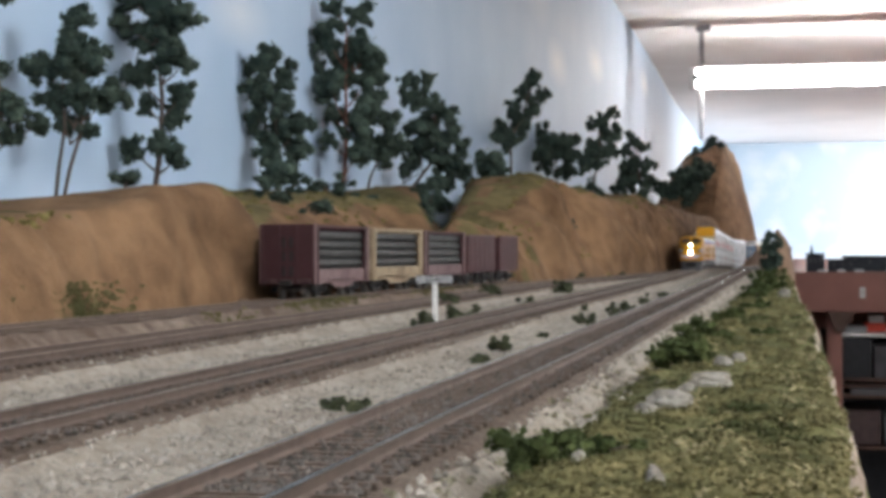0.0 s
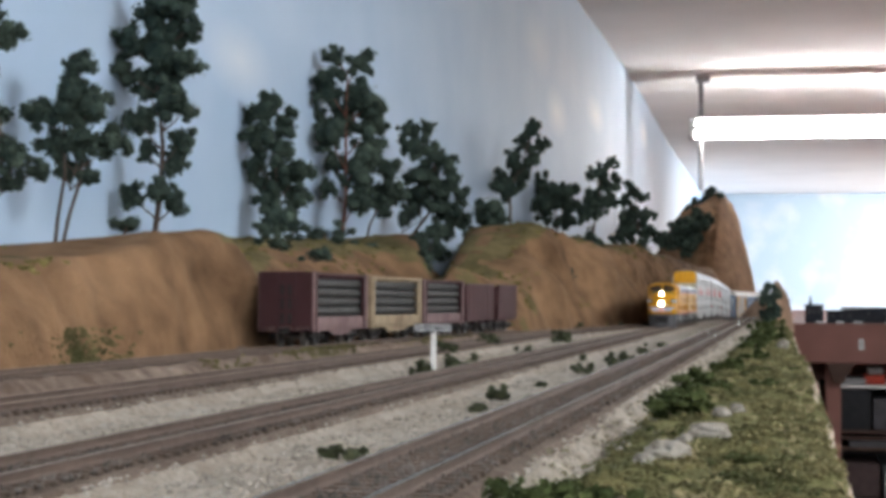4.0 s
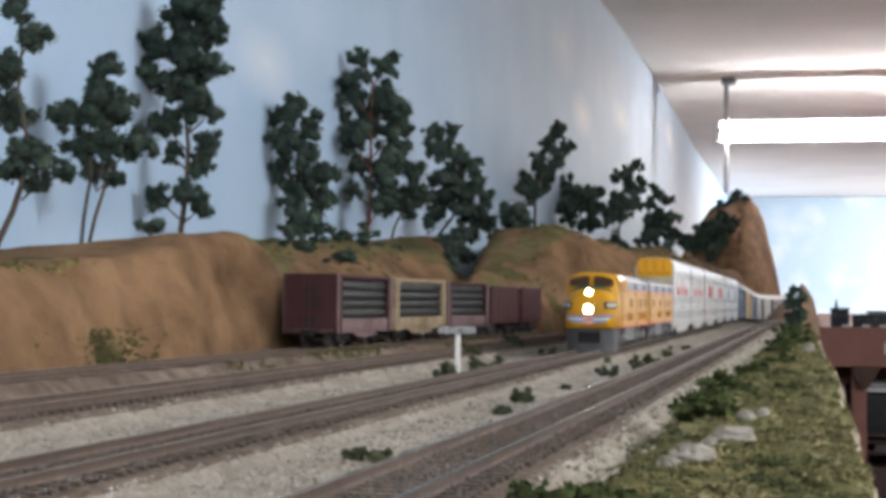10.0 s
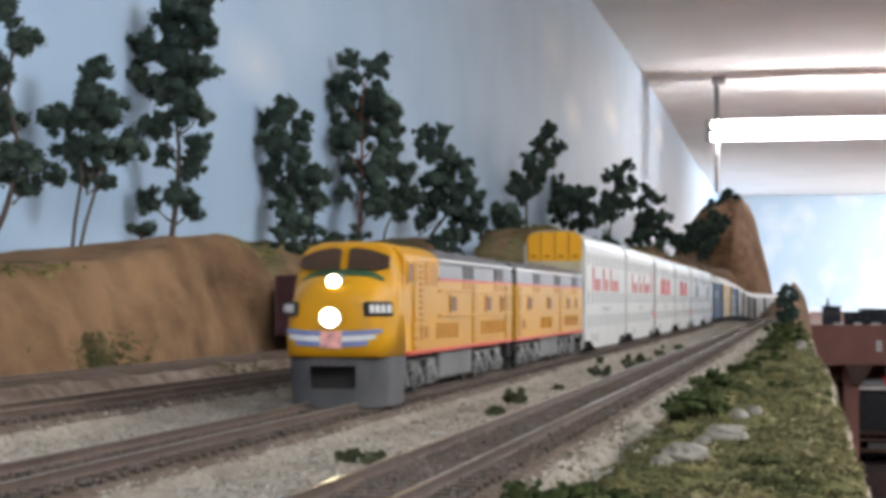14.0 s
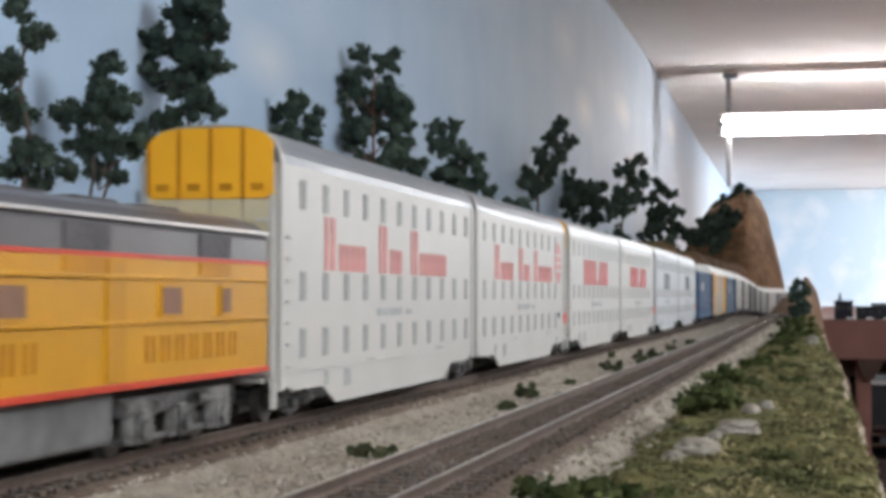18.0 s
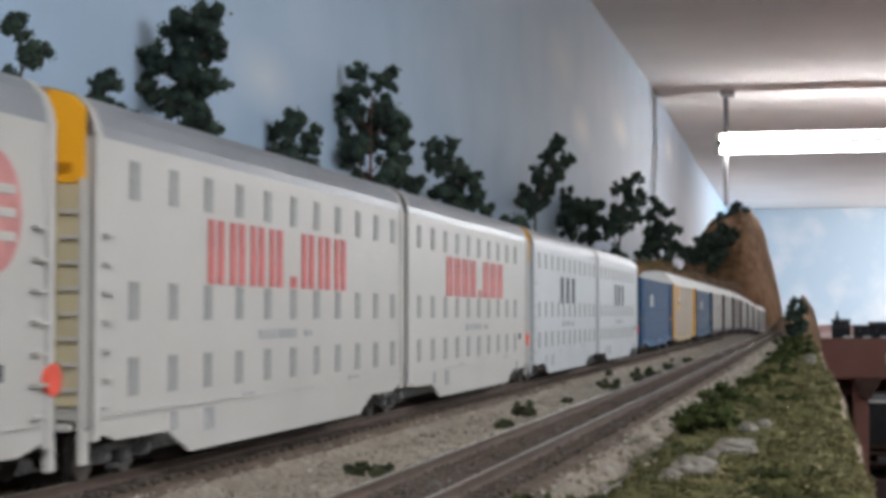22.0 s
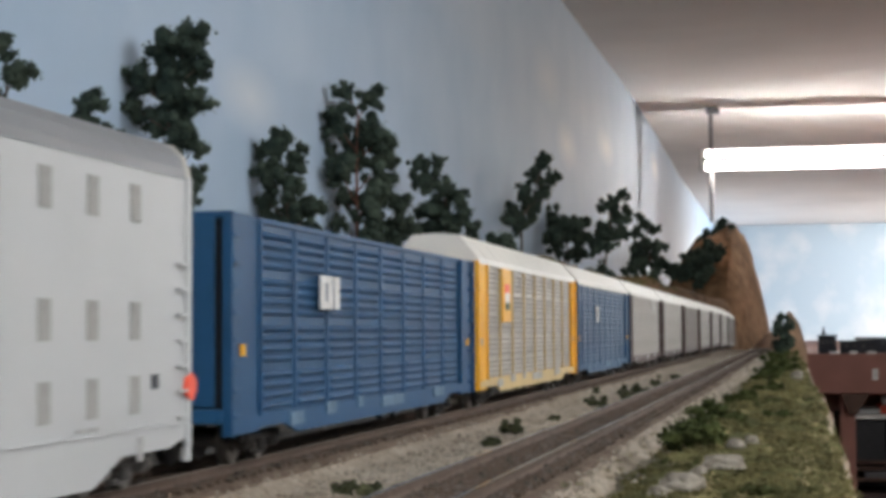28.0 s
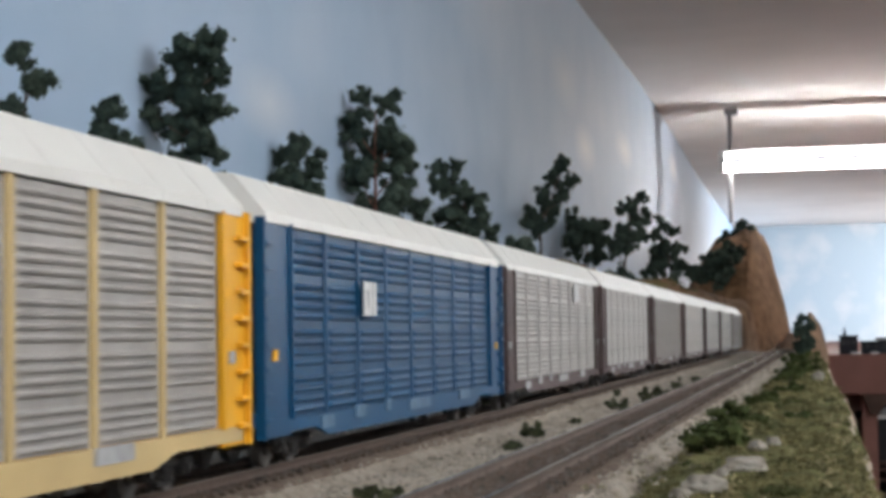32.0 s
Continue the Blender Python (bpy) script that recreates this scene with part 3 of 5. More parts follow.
def loco(name, cab, number_bars, label):
    L = 0.2455
    f = -L / 2
    ob = empty(name, label=label, category="locomotive", group="train")
    W = 0.0180
    cabend = f + 0.0815 if cab else f + 0.005
    back = L / 2 - (0.005 if cab else 0.0)
    # yellow lower body, grey upper band and roof
    part("body", loft([[(-W, y, 0.0125), (W, y, 0.0125), (W + 0.0001, y, 0.0385), (-W - 0.0001, y, 0.0385)] for y in (f + (0.0245 if cab else 0.005), back)]), M_YELLOW, ob)
    if cab:
        part("cab_roof", loft([[(x * 1.002, y, z + 0.0004) for x, z in ((0.0180, 0.0384), (0.0180, 0.0440), (0.0172, 0.0462), (0.0145, 0.0484), (0.0095, 0.0499), (0, 0.0505), (-0.0095, 0.0499), (-0.0145, 0.0484), (-0.0172, 0.0462), (-0.0180, 0.0440), (-0.0180, 0.0384))] for y in (f + 0.026, cabend)]), M_YELLOW, ob, "yellow cab roof")
    roof = [(W + 0.0001, 0.0385), (W, 0.0440), (W - 0.0008, 0.0462), (W - 0.0035, 0.0482), (0.0095, 0.0497), (0, 0.0503)]
    sec = roof + [(-x, z) for x, z in reversed(roof[:-1])]
    up = part("roof", loft([[(x, y, z) for x, z in sec] for y in (cabend, back)]), M_MIST, ob, "grey roof and window band")
    for s in (-1, 1):
        part("gutter", boxm(s * W - 0.0006, s * W + 0.0006, cabend, back, 0.0452, 0.0461, bevel=0.0002), M_CHROME, up)
        part("red_stripe", boxm(s * W - 0.00035, s * W + 0.00035, cabend, back, 0.0380, 0.0389), M_STRIPE, ob)
        part("sill_stripe", boxm(s * W - 0.0006, s * W + 0.0006, f + (0.03 if cab else 0.005), back, 0.0120, 0.0134, bevel=0.0002), M_STRIPE, ob)
        for z in (0.0247, 0.0338):
            part("moulding", boxm(s * W - 0.0007, s * W + 0.0007, cabend, back, z, z + 0.0009, bevel=0.0002), M_YELLOW, ob)
        # grilles in the grey band, square windows, doors
        for a in (0.1275, 0.196) if cab else (0.056, 0.129, 0.198):
            bar(ob, "grille", f + a, f + a + 0.0205, 0.0392, 0.0444, W, M_DKMIST, s)
            bar(ob, "louvre_panel", f + a, f + a + 0.0205, 0.0349, 0.0378, W, M_AMBER, s)
        for a in (0.1030, 0.1765, 0.2125) if cab else (0.0395, 0.1045, 0.1775, 0.2125):
            c = f + a + (0.0036 if a != 0.2125 else 0.002)
            hw = 0.0062 if a != 0.2125 else 0.0038
            wn = bar(ob, "window", c - hw, c + hw, 0.0260, 0.0330, W, M_YELLOW, s, 0.0005)
            bar(wn, "pane", -hw + 0.0010, hw - 0.0010, -0.0028, 0.0028, s * 0.0004, M_BROWNPANE, s)
        for a in (0.1465, 0.2230) if cab else (0.1480, 0.0100):
            bar(ob, "panel", f + a, f + a + 0.009, 0.0138, 0.0375, W, M_OCHRE, s, 0.0005)
        # lettering as plain blocks
        for start, n in ((0.0785, 5), (0.1655, 7)) if cab else ((0.0805, 5), (0.168, 7)):
            for i in range(n):
                for k in (0.0, 0.0034):
                    bar(ob, "lettering", f + start + i * 0.0083 + k, f + start + i * 0.0083 + k + 0.0010, 0.0168, 0.0224, W, M_LETTER, s)
        for i in range(number_bars):
            bar(ob, "number_bar", f + (0.052 if cab else 0.020) + i * 0.0042, f + (0.052 if cab else 0.020) + i * 0.0042 + 0.003, 0.0175, 0.0215, W, M_LETTER, s)
    # roof fittings
    for a in (0.105, 0.145, 0.180, 0.215):
        fan = part("roof_fan", cyl(bmesh.new(), (0, f + a, 0.0490), (0, f + a, 0.0508), 0.0075, 24, 0.006), M_MIST, up)
        part("fan_grille", cyl(bmesh.new(), (0, f + a, 0.0508), (0, f + a, 0.0510), 0.0050, 20), M_DKMIST, fan)
    for a in (0.125, 0.163, 0.198):
        part("roof_hatch", boxm(-0.009, 0.009, f + a - 0.008, f + a + 0.008, 0.0486, 0.0506, bevel=0.0009), M_MIST, up)
    # tank and skirts, six-wheel trucks
    part("fuel_tank", boxm(-0.0155, 0.0155, f + 0.094, f + 0.158, 0.0012, 0.0125, bevel=0.001), M_TANK, ob, "grey fuel and battery tank")
    part("underframe", boxm(-0.0125, 0.0125, f + 0.01, L / 2 - 0.008, 0.0045, 0.0126), M_BLACKIRON, ob)
    for y in (f + 0.058, f + 0.195):
        truck(ob, y, M_TRUCK, (-0.0235, 0.0, 0.0235))
    coupler(ob, L / 2 - 0.004, 1)
    part("diaphragm", boxm(-0.0165, 0.0165, back, L / 2 + 0.0012, 0.013, 0.044, bevel=0.001), M_BLACKIRON, ob)
    if not cab:
        part("diaphragm", boxm(-0.0165, 0.0165, f - 0.0012, f + 0.005, 0.013, 0.044, bevel=0.001), M_BLACKIRON, ob)
        coupler(ob, f + 0.004, -1)
        return ob
    # nose and cab
    prof = ((0.0000, 0.0085, 0.0290, 3.0), (0.0006, 0.0118, 0.0325, 3.0), (0.0018, 0.0143, 0.0349, 3.0), (0.0040, 0.0161, 0.0368, 3.1), (0.0080, 0.0173, 0.0386, 3.2), (0.0130, 0.0179, 0.0401, 3.4),
            (0.0158, 0.0181, 0.0410, 4.2), (0.0172, 0.0181, 0.0448, 4.8), (0.0192, 0.0181, 0.0482, 4.9), (0.0215, 0.0181, 0.0499, 5.0), (0.0260, 0.0181, 0.0507, 5.0), (0.0300, 0.0180, 0.0507, 5.0))
    nose = part("nose", loft([ring(w, 0.0125, zt, f + dy, n) for dy, w, zt, n in prof]), M_YELLOW, ob, "rounded yellow nose and cab", smooth=True)
    for s in (-1, 1):
        # two upright windscreen panes, curved round the cab's brow
        bm = bmesh.new()
        rows = []
        for i in range(9):
            u = i / 8
            x = s * (0.0014 + 0.0140 * u)
            lo = (x, f + 0.0144 + 0.0008 * u ** 2, 0.0413 - 0.0006 * u ** 2 + 0.0014 * max(0, u - 0.8) * 5)
            hi = (x * 0.98, f + 0.0174 + 0.0006 * u ** 2, 0.0485 - 0.0030 * u ** 2 - 0.0008 * (u < 0.05))
            rows.append([bm.verts.new(p) for p in (lo, hi)])
        for a, b in zip(rows, rows[1:]):
            bm.faces.new((a[0], b[0], b[1], a[1]))
        g = bmesh.ops.extrude_face_region(bm, geom=bm.faces[:])
        for v in g["geom"]:
            if isinstance(v, bmesh.types.BMVert):
                v.co += Vector((0, 0.0030, -0.0006))
        bmesh.ops.recalc_face_normals(bm, faces=bm.faces)
        part("windscreen", bm, M_GLASSY, nose, "brown tinted windscreen pane")
        # emblem wing wrapped round the nose in three feather bands
        way = ((0.0026, -0.0006), (0.0085, -0.0005), (0.0120, 0.0002), (0.0145, 0.0014), (0.0163, 0.0036))
        for k, m in ((0, M_WING), (1, M_DECALW), (2, M_WING)):
            bm = bmesh.new()
            vs = []
            for q, (wx, wy) in enumerate(way[: 5 - k]):
                top, low = 0.0208 - 0.0017 * k + 0.0002 * q, 0.0208 - 0.0017 * (k + 1) + 0.0003 * q
                vs.append([bm.verts.new((s * wx, f + wy, z)) for z in (top, low)])
            for a, b in zip(vs, vs[1:]):
                bm.faces.new((a[0], b[0], b[1], a[1]))
            g = bmesh.ops.extrude_face_region(bm, geom=bm.faces[:])
            for v in g["geom"]:
                if isinstance(v, bmesh.types.BMVert):
                    v.co += Vector((-s * 0.0004, 0.0006, 0))
            bmesh.ops.recalc_face_normals(bm, faces=bm.faces)
            part("emblem_wing", bm, m, nose)
        cw = bar(nose, "cab_window", f + 0.0296, f + 0.0376, 0.0362, 0.0444, 0.0181, M_YELLOW, s, 0.0006)
        bar(cw, "cab_pane", -0.0031, 0.0031, -0.0032, 0.0032, s * 0.0004, M_BROWNPANE, s)
        for k in range(4):
            bar(nose, "cab_step", f + 0.0400, f + 0.0460, 0.0140 + k * 0.0032, 0.0148 + k * 0.0032, 0.0184, M_OCHRE, s, 0.0008)
        door = bar(nose, "cab_door", f + 0.0395, f + 0.0465, 0.0135, 0.0445, 0.0181, M_YELLOW, s, 0.0006)
        bar(door, "door_pane", -0.0022, 0.0022, 0.0085, 0.0150, s * 0.0005, M_OCHRE, s)
        for k in range(13):
            bar(ob, "louvre", f + 0.0495, f + 0.0550, 0.0170 + k * 0.0021, 0.0181 + k * 0.0021, W, M_OCHRE, s, 0.0008)
        bar(ob, "louvre_panel", f + 0.0590, f + 0.0785, 0.0362, 0.0448, W, M_AMBER, s, 0.0004)
        # number boards on the cheeks
        nb = part("number_board", boxm(-0.0058, 0.0058, -0.0008, 0.0008, -0.0024, 0.0024, bevel=0.0005), M_BLACKIRON, nose)
        nb.matrix_basis = pose(s * 0.0147, f + 0.0042, 0.0280, -6, 0, s * 55)
        for i in range(4):
            q = piece("number_bar", "board_bar", lambda: boxm(-0.0008, 0.0008, -0.0003, 0.0003, -0.0013, 0.0013), M_DECALW, nb, -0.0037 + i * 0.00247, -0.0009, 0)
    part("emblem_shield", boxm(-0.0036, 0.0036, f - 0.0008, f + 0.0003, 0.0152, 0.0208, bevel=0.0002), mat("red_white_shield", (0.50, 0.26, 0.25), 0.5, var=0.5, scale=700), nose)
    # dark green crescent on the hood under the windscreens
    def hood(x, dy):
        ds, ws, zs, ns = zip(*prof)
        w, zt, n = (float(np.interp(dy, ds, q)) for q in (ws, zs, ns))
        return 0.0125 + (zt - 0.0125) * (1 - min(0.98, abs(x / w)) ** n) ** (1 / n)
    bm = bmesh.new()
    vs = []
    for i in range(-14, 15):
        u = i / 14
        x = 0.0142 * u
        back = 0.0152 - 0.0004 * u * u
        front = back - 0.0062 * (1 - u * u) - 0.0003
        vs.append([bm.verts.new((x, f + dy, hood(x, dy) + 0.0003)) for dy in (front, (front + back) / 2, back)])
    for a, b in zip(vs, vs[1:]):
        for k in (0, 1):
            bm.faces.new((a[k], b[k], b[k + 1], a[k + 1]))
    g = bmesh.ops.extrude_face_region(bm, geom=bm.faces[:])
    for v in g["geom"]:
        if isinstance(v, bmesh.types.BMVert):
            v.co.z -= 0.0008
    bmesh.ops.recalc_face_normals(bm, faces=bm.faces)
    part("antiglare_panel", bm, M_GREEN, nose)
    for z, r, y in ((0.0368, 0.0021, 0.0042), (0.0252, 0.0029, 0.0000)):
        h = part("headlight", cyl(bmesh.new(), (0, f + y - 0.0016, z), (0, f + y + 0.006, z), r + 0.0006, 24), M_SILVER, nose)
        part("headlight_lens", cyl(bmesh.new(), (0, f + y - 0.0021, z), (0, f + y - 0.0015, z), r, 24), M_LAMP, h, "glowing warm headlight")
    # rounded pilot with its black coupler opening
    def shell(a0, a1, z0, z1):
        pts = []
        for k in range(13):
            a = math.radians(a0 + (a1 - a0) * k / 12)
            x = 0.0172 * math.copysign(abs(math.sin(a)) ** 0.8, a)
            pts.append((x, f + 0.0135 - 0.0125 * math.cos(a) ** 0.9))
        if abs(a1) == 90:
            pts.append((0.0176 * a1 / 90, f + 0.030))
        return loft([[(x * (1 - 0.05 * (z < 0)), y, z) for z in (z0, z1)] for x, y in pts], close=False)
    for name_, a0, a1, z0, z1 in (("pilot_side", 22, 90, -0.0040, 0.0128), ("pilot_side", -22, -90, -0.0040, 0.0128), ("pilot_top", -22, 22, 0.0095, 0.0128), ("pilot_bottom", -22, 22, -0.0042, 0.0020)):
        bm = shell(a0, a1, z0, z1)
        g = bmesh.ops.extrude_face_region(bm, geom=bm.faces[:])
        for v in g["geom"]:
            if isinstance(v, bmesh.types.BMVert):
                v.co.y += 0.0012
        bmesh.ops.recalc_face_normals(bm, faces=bm.faces)
        part(name_, bm, M_PILOT if name_ != "pilot_top" else M_DKMIST, ob)
    part("anticlimber", boxm(-0.0150, 0.0150, f + 0.0042, f + 0.0105, 0.0118, 0.0127, bevel=0.0003), M_DKMIST, ob)
    part("coupler_pocket", boxm(-0.0100, 0.0100, f + 0.007, f + 0.010, -0.0020, 0.0122), M_BLACKIRON, ob)
    return ob


def enlist(ob, s, length, wheelbase):
    TRAIN.append((ob, s + length / 2, wheelbase))


# ---- tall two-unit auto carriers ----
def letters(parent, x0, spec, x, z0, material):
    """Word of plain blocks: widths and heights, one after another."""
    y = x0
    for w, h in spec:
        if h:
            for a, b in ((0.0, 0.36), (0.60, 0.96)):
                bar(parent, "lettering", y + a * w, y + b * w, z0, z0 + h, x, material)
        y += w * 1.38


def auto_carrier(first, paint, marks):
    L, W = 0.2440 if first else 0.2402, 0.0182
    f = -L / 2
    ob = empty("auto_carrier", category="rail car", group="train")
    ob["label"] = marks["label"]
    prof = [(W, 0.0642), (W - 0.0002, 0.0665), (W - 0.0014, 0.0695), (W - 0.0042, 0.0722), (0.0090, 0.0736), (0, 0.0742)]
    sec = prof + [(-x, z) for x, z in reversed(prof[:-1])]
    part("body", loft([[(-W, y, 0.0100), (W, y, 0.0100), (W, y, 0.0642), (-W, y, 0.0642)] for y in (f, L / 2)]), paint, ob)
    rf = part("roof", loft([[(x * 1.004, y, z) for x, z in sec] for y in np.linspace(f, L / 2, 3)]), M_SILVER, ob, "rounded silver roof", smooth=False)
    for y in (f + 0.0015, L / 2 - 0.0015):
        part("roof_hoop", loft([[(x * 1.012, y + d, 0.0642 + (z - 0.0642) * 1.012) for x, z in sec] for d in (-0.0015, 0.0015)]), M_WHITE, rf)
    # deep side sills, cut up over the trucks
    for s in (-1, 1):
        pts = [(f, 0.0100), (f, 0.0085), (f + 0.012, 0.0060), (f + 0.038, 0.0060), (f + 0.052, 0.0008), (L / 2 - 0.052, 0.0008), (L / 2 - 0.038, 0.0060), (L / 2 - 0.012, 0.0060), (L / 2, 0.0085), (L / 2, 0.0100)]
        part("side_sill", loft([[(s * W - s * 0.0008 * k, y, z) for y, z in pts] for k in (0, 1)]), paint, ob)
        part("sill_rail", boxm(s * W - 0.0004, s * W + 0.0004, f, L / 2, 0.0107, 0.0113), paint, ob)
        part("end_post", boxm(s * W - 0.0009, s * W + 0.0006, f, f + 0.0030, 0.0065, 0.0650, bevel=0.0003), paint, ob)
        part("end_post", boxm(s * W - 0.0009, s * W + 0.0006, L / 2 - 0.0030, L / 2, 0.0065, 0.0650, bevel=0.0003), paint, ob)
        for i in range(11 if first else 10):
            for z in (0.0532, 0.0292, 0.0142):
                y = f + (0.0172 if first else 0.0152) + 0.0212 * i
                bar(ob, "vent", y, y + 0.0050, z, z + 0.0077, W, M_VENT, s, 0.00025)
    # markings on the near side
    for w0, spec, z0, m in marks["words"]:
        letters(ob, f + w0, spec, W, z0, m)
    for y0, y1, z0, z1 in ((0.098, 0.128, 0.0244, 0.0268), (0.136, 0.142, 0.0246, 0.0262), (0.040, 0.0435, 0.0060, 0.0100), (0.060, 0.066, 0.0048, 0.0098), (0.086, 0.094, 0.0112, 0.0118), (0.180, 0.190, 0.0118, 0.0126)):
        bar(ob, "data_bar", f + y0, f + y1, z0, z1, W, M_PALEINK)
    if marks.get("disc"):
        bm = cyl(bmesh.new(), (W - 0.0003, f + 0.2170, 0.0475), (W + 0.0003, f + 0.2170, 0.0475), 0.0105, 32)
        d = part("round_emblem", bm, M_RED, ob)
        for z in (0.0435, 0.0475, 0.0515):
            bar(d, "emblem_bar", f + 0.2095, f + 0.2245, z - 0.0008, z + 0.0008, W + 0.0003, M_WHITE)
    # the end towards the coupler carries doors, ladders and the brake wheel
    e, sg = (f, -1) if first else (L / 2, 1)
    def crown(x):
        return 0.0640 + 0.0092 * max(0.0, 1 - (abs(x) / 0.0180) ** 5) ** 0.5
    for x0, x1 in ((-0.0166, -0.0088), (-0.0084, -0.0002), (0.0002, 0.0084), (0.0088, 0.0166)):
        xs = [x0 + (x1 - x0) * q / 6 for q in range(7)]
        poly = [(x0, 0.0552), (x1, 0.0552)] + [(x, crown(x)) for x in reversed(xs)]
        dr = part("end_door", loft([[(x, e + sg * q, z) for x, z in poly] for q in (0.0, 0.0012)]), M_ORANGE, ob, "yellow end door leaf")
        part("door_rib", boxm(x0 - 0.0003, x0 + 0.0005, min(e, e + sg * 0.0019), max(e, e + sg * 0.0019), 0.0552, crown(x0)), M_AMBER, dr)
        part("door_lock", boxm((x0 + x1) / 2 - 0.0016, (x0 + x1) / 2 + 0.0016, min(e, e + sg * 0.0018), max(e, e + sg * 0.0018), 0.0572, 0.0590), M_AMBER, dr)
        part("lower_door", boxm(x0, x1, min(e, e + sg * 0.0010), max(e, e + sg * 0.0010), 0.0130, 0.0550, bevel=0.0002), M_PALECREAM, ob)
    for s in (-1, 1):
        lad = part("ladder", boxm(s * 0.0165 - 0.0004, s * 0.0165 + 0.0004, e, e + sg * 0.002, 0.008, 0.056), paint, ob)
        for k in range(9):
            part("rung", boxm(s * 0.0145 - 0.0022, s * 0.0145 + 0.0022, min(e + sg * 0.0013, e + sg * 0.002), max(e + sg * 0.0013, e + sg * 0.002), 0.011 + k * 0.0048, 0.0117 + k * 0.0048), paint, lad)
        part("stirrup", boxm(s * 0.0170 - 0.0006, s * 0.0170 + 0.0006, min(e, e + sg * 0.003), max(e, e + sg * 0.003), 0.0022, 0.0085, bevel=0.0002), paint, ob)
    for s in (-1, 1):
        for k in range(7):
            piece("grab_iron", "grab_iron", lambda: boxm(-0.0006, 0.0006, -0.0022, 0.0022, -0.0003, 0.0003), paint, ob, s * (W + 0.0006), e - sg * 0.0062, 0.0125 + k * 0.0055)
    if not first:
        bar(ob, "dark_plate", L / 2 - 0.0225, L / 2 - 0.0195, 0.0190, 0.0220, W + 0.0002, M_INK)
        bar(ob, "data_bar", L / 2 - 0.0300, L / 2 - 0.0280, 0.0045, 0.0095, W + 0.0002, M_PALEINK)
    part("end_platform", boxm(-0.0150, 0.0150, min(e, e + sg * 0.0035), max(e, e + sg * 0.0035), 0.0085, 0.0098, bevel=0.0002), paint, ob)
    coupler(ob, e - sg * 0.003, sg)
    if not first:
        bm = cyl(bmesh.new(), (0.0172, L / 2 - 0.001, 0.0188), (0.0192, L / 2 - 0.001, 0.0188), 0.0030, 20)
        part("brake_wheel", bm, M_BRAKE, ob, "orange red brake wheel")
        part("brake_shaft", boxm(0.0172, 0.0184, L / 2 - 0.0018, L / 2 - 0.0004, 0.0105, 0.0165), M_PALEINK, ob)
    truck(ob, f + 0.026 if first else L / 2 - 0.026, M_TRUCK)
    if first:
        truck(ob, L / 2 + 0.0035, M_TRUCK)
        part("articulation", boxm(-0.010, 0.010, L / 2 - 0.002, L / 2 + 0.009, 0.0085, 0.0110), M_BLACKIRON, ob)
        # black block added so that the gap between the units reads dark
        part("dark_gap_fill", boxm(-0.0165, 0.0165, L / 2, L / 2 + 0.0071, 0.0110, 0.0700, bevel=0.001), M_DARK, ob)
    return ob


WORDS_A = [(0.0105, 0.0147)] + [(0.0044, 0.0076)] * 5 + [(0.0105, 0)] + [(0.0100, 0.0147)] + [(0.0040, 0.0076)] * 3 + [(0.0085, 0)] + [(0.0096, 0.0147)] + [(0.0044, 0.0076)] * 7
WORDS_B = [(0.0106, 0.0145)] * 4 + [(0.002, 0), (0.005, 0.003), (0.002, 0)] + [(0.0114, 0.0145)] * 3
WORDS_C = [(0.0105, 0.0140), (0.0050, 0)] * 3
FAMILIES = (
    (M_WHITE, [(0.040, WORDS_A, 0.0375, M_RED)], True, "tall white auto carrier car with red lettering and silver roof"),
    (M_WHITE, [(0.062, WORDS_B, 0.0372, M_REDB)], False, "tall white auto carrier car with large red block lettering"),
    (M_PALEGREY, [(0.092, WORDS_C, 0.0365, M_INK)], False, "tall pale grey auto carrier car with dark lettering"),
)


# ---- tri-level rack cars ----
def corrugated_bm(w, z0, z1, ribs, deep):
    """One side panel, facing +x: pressed horizontal ribs with rounded ends, in rows with a flat strip between them."""
    bm = bmesh.new()
    rows = []
    z = 0.0
    for i in range(ribs):
        rows.append((z, z + 1.0))
        z += 1.0 if (i + 1) % 4 else 1.6
    k = (z1 - z0) / z
    prof = []
    for a, b in rows:
        a, b = z0 + a * k, z0 + b * k
        d = b - a
        prof += [(0.0, a), (0.0, a + 0.20 * d), (0.75, a + 0.36 * d), (1.0, a + 0.55 * d), (0.75, a + 0.74 * d), (0.0, a + 0.90 * d)]
    prof.append((0.0, z1))
    ends = ((-w / 2, 0.0), (-w / 2 + 0.0016, 0.0), (-w / 2 + 0.0034, 1.0), (w / 2 - 0.0034, 1.0), (w / 2 - 0.0016, 0.0), (w / 2, 0.0))
    vs = [[bm.verts.new((x * q * deep, y, zz)) for x, zz in prof] for y, q in ends]
    for a, b in zip(vs, vs[1:]):
        for i in range(len(prof) - 1):
            bm.faces.new((a[i], b[i], b[i + 1], a[i + 1]))
    return bm


def rack_car(panel, frame_m, roof_m, top, bays, label, plate=None, posts=None):
    blue = panel in (M_BLUE, M_BLUE2)
    ribs = 16 if blue else 20
    L, W = 0.3050 if roof_m is None else 0.3150, 0.0178
    f = -L / 2
    ob = empty("rack_car", label=label, category="rail car", group="train")
    part("deck", boxm(-W + 0.001, W - 0.001, f, L / 2, 0.0090, 0.0125, bevel=0.0004), frame_m, ob)
    part("inner_shell", boxm(-W + 0.0016, W - 0.0016, f + 0.004, L / 2 - 0.004, 0.0120, top - 0.0006), M_DARK, ob)
    fw, rw = 0.0255, 0.0245 if blue else 0.0175
    a0, a1 = f + fw + 0.0005, L / 2 - rw - 0.0005
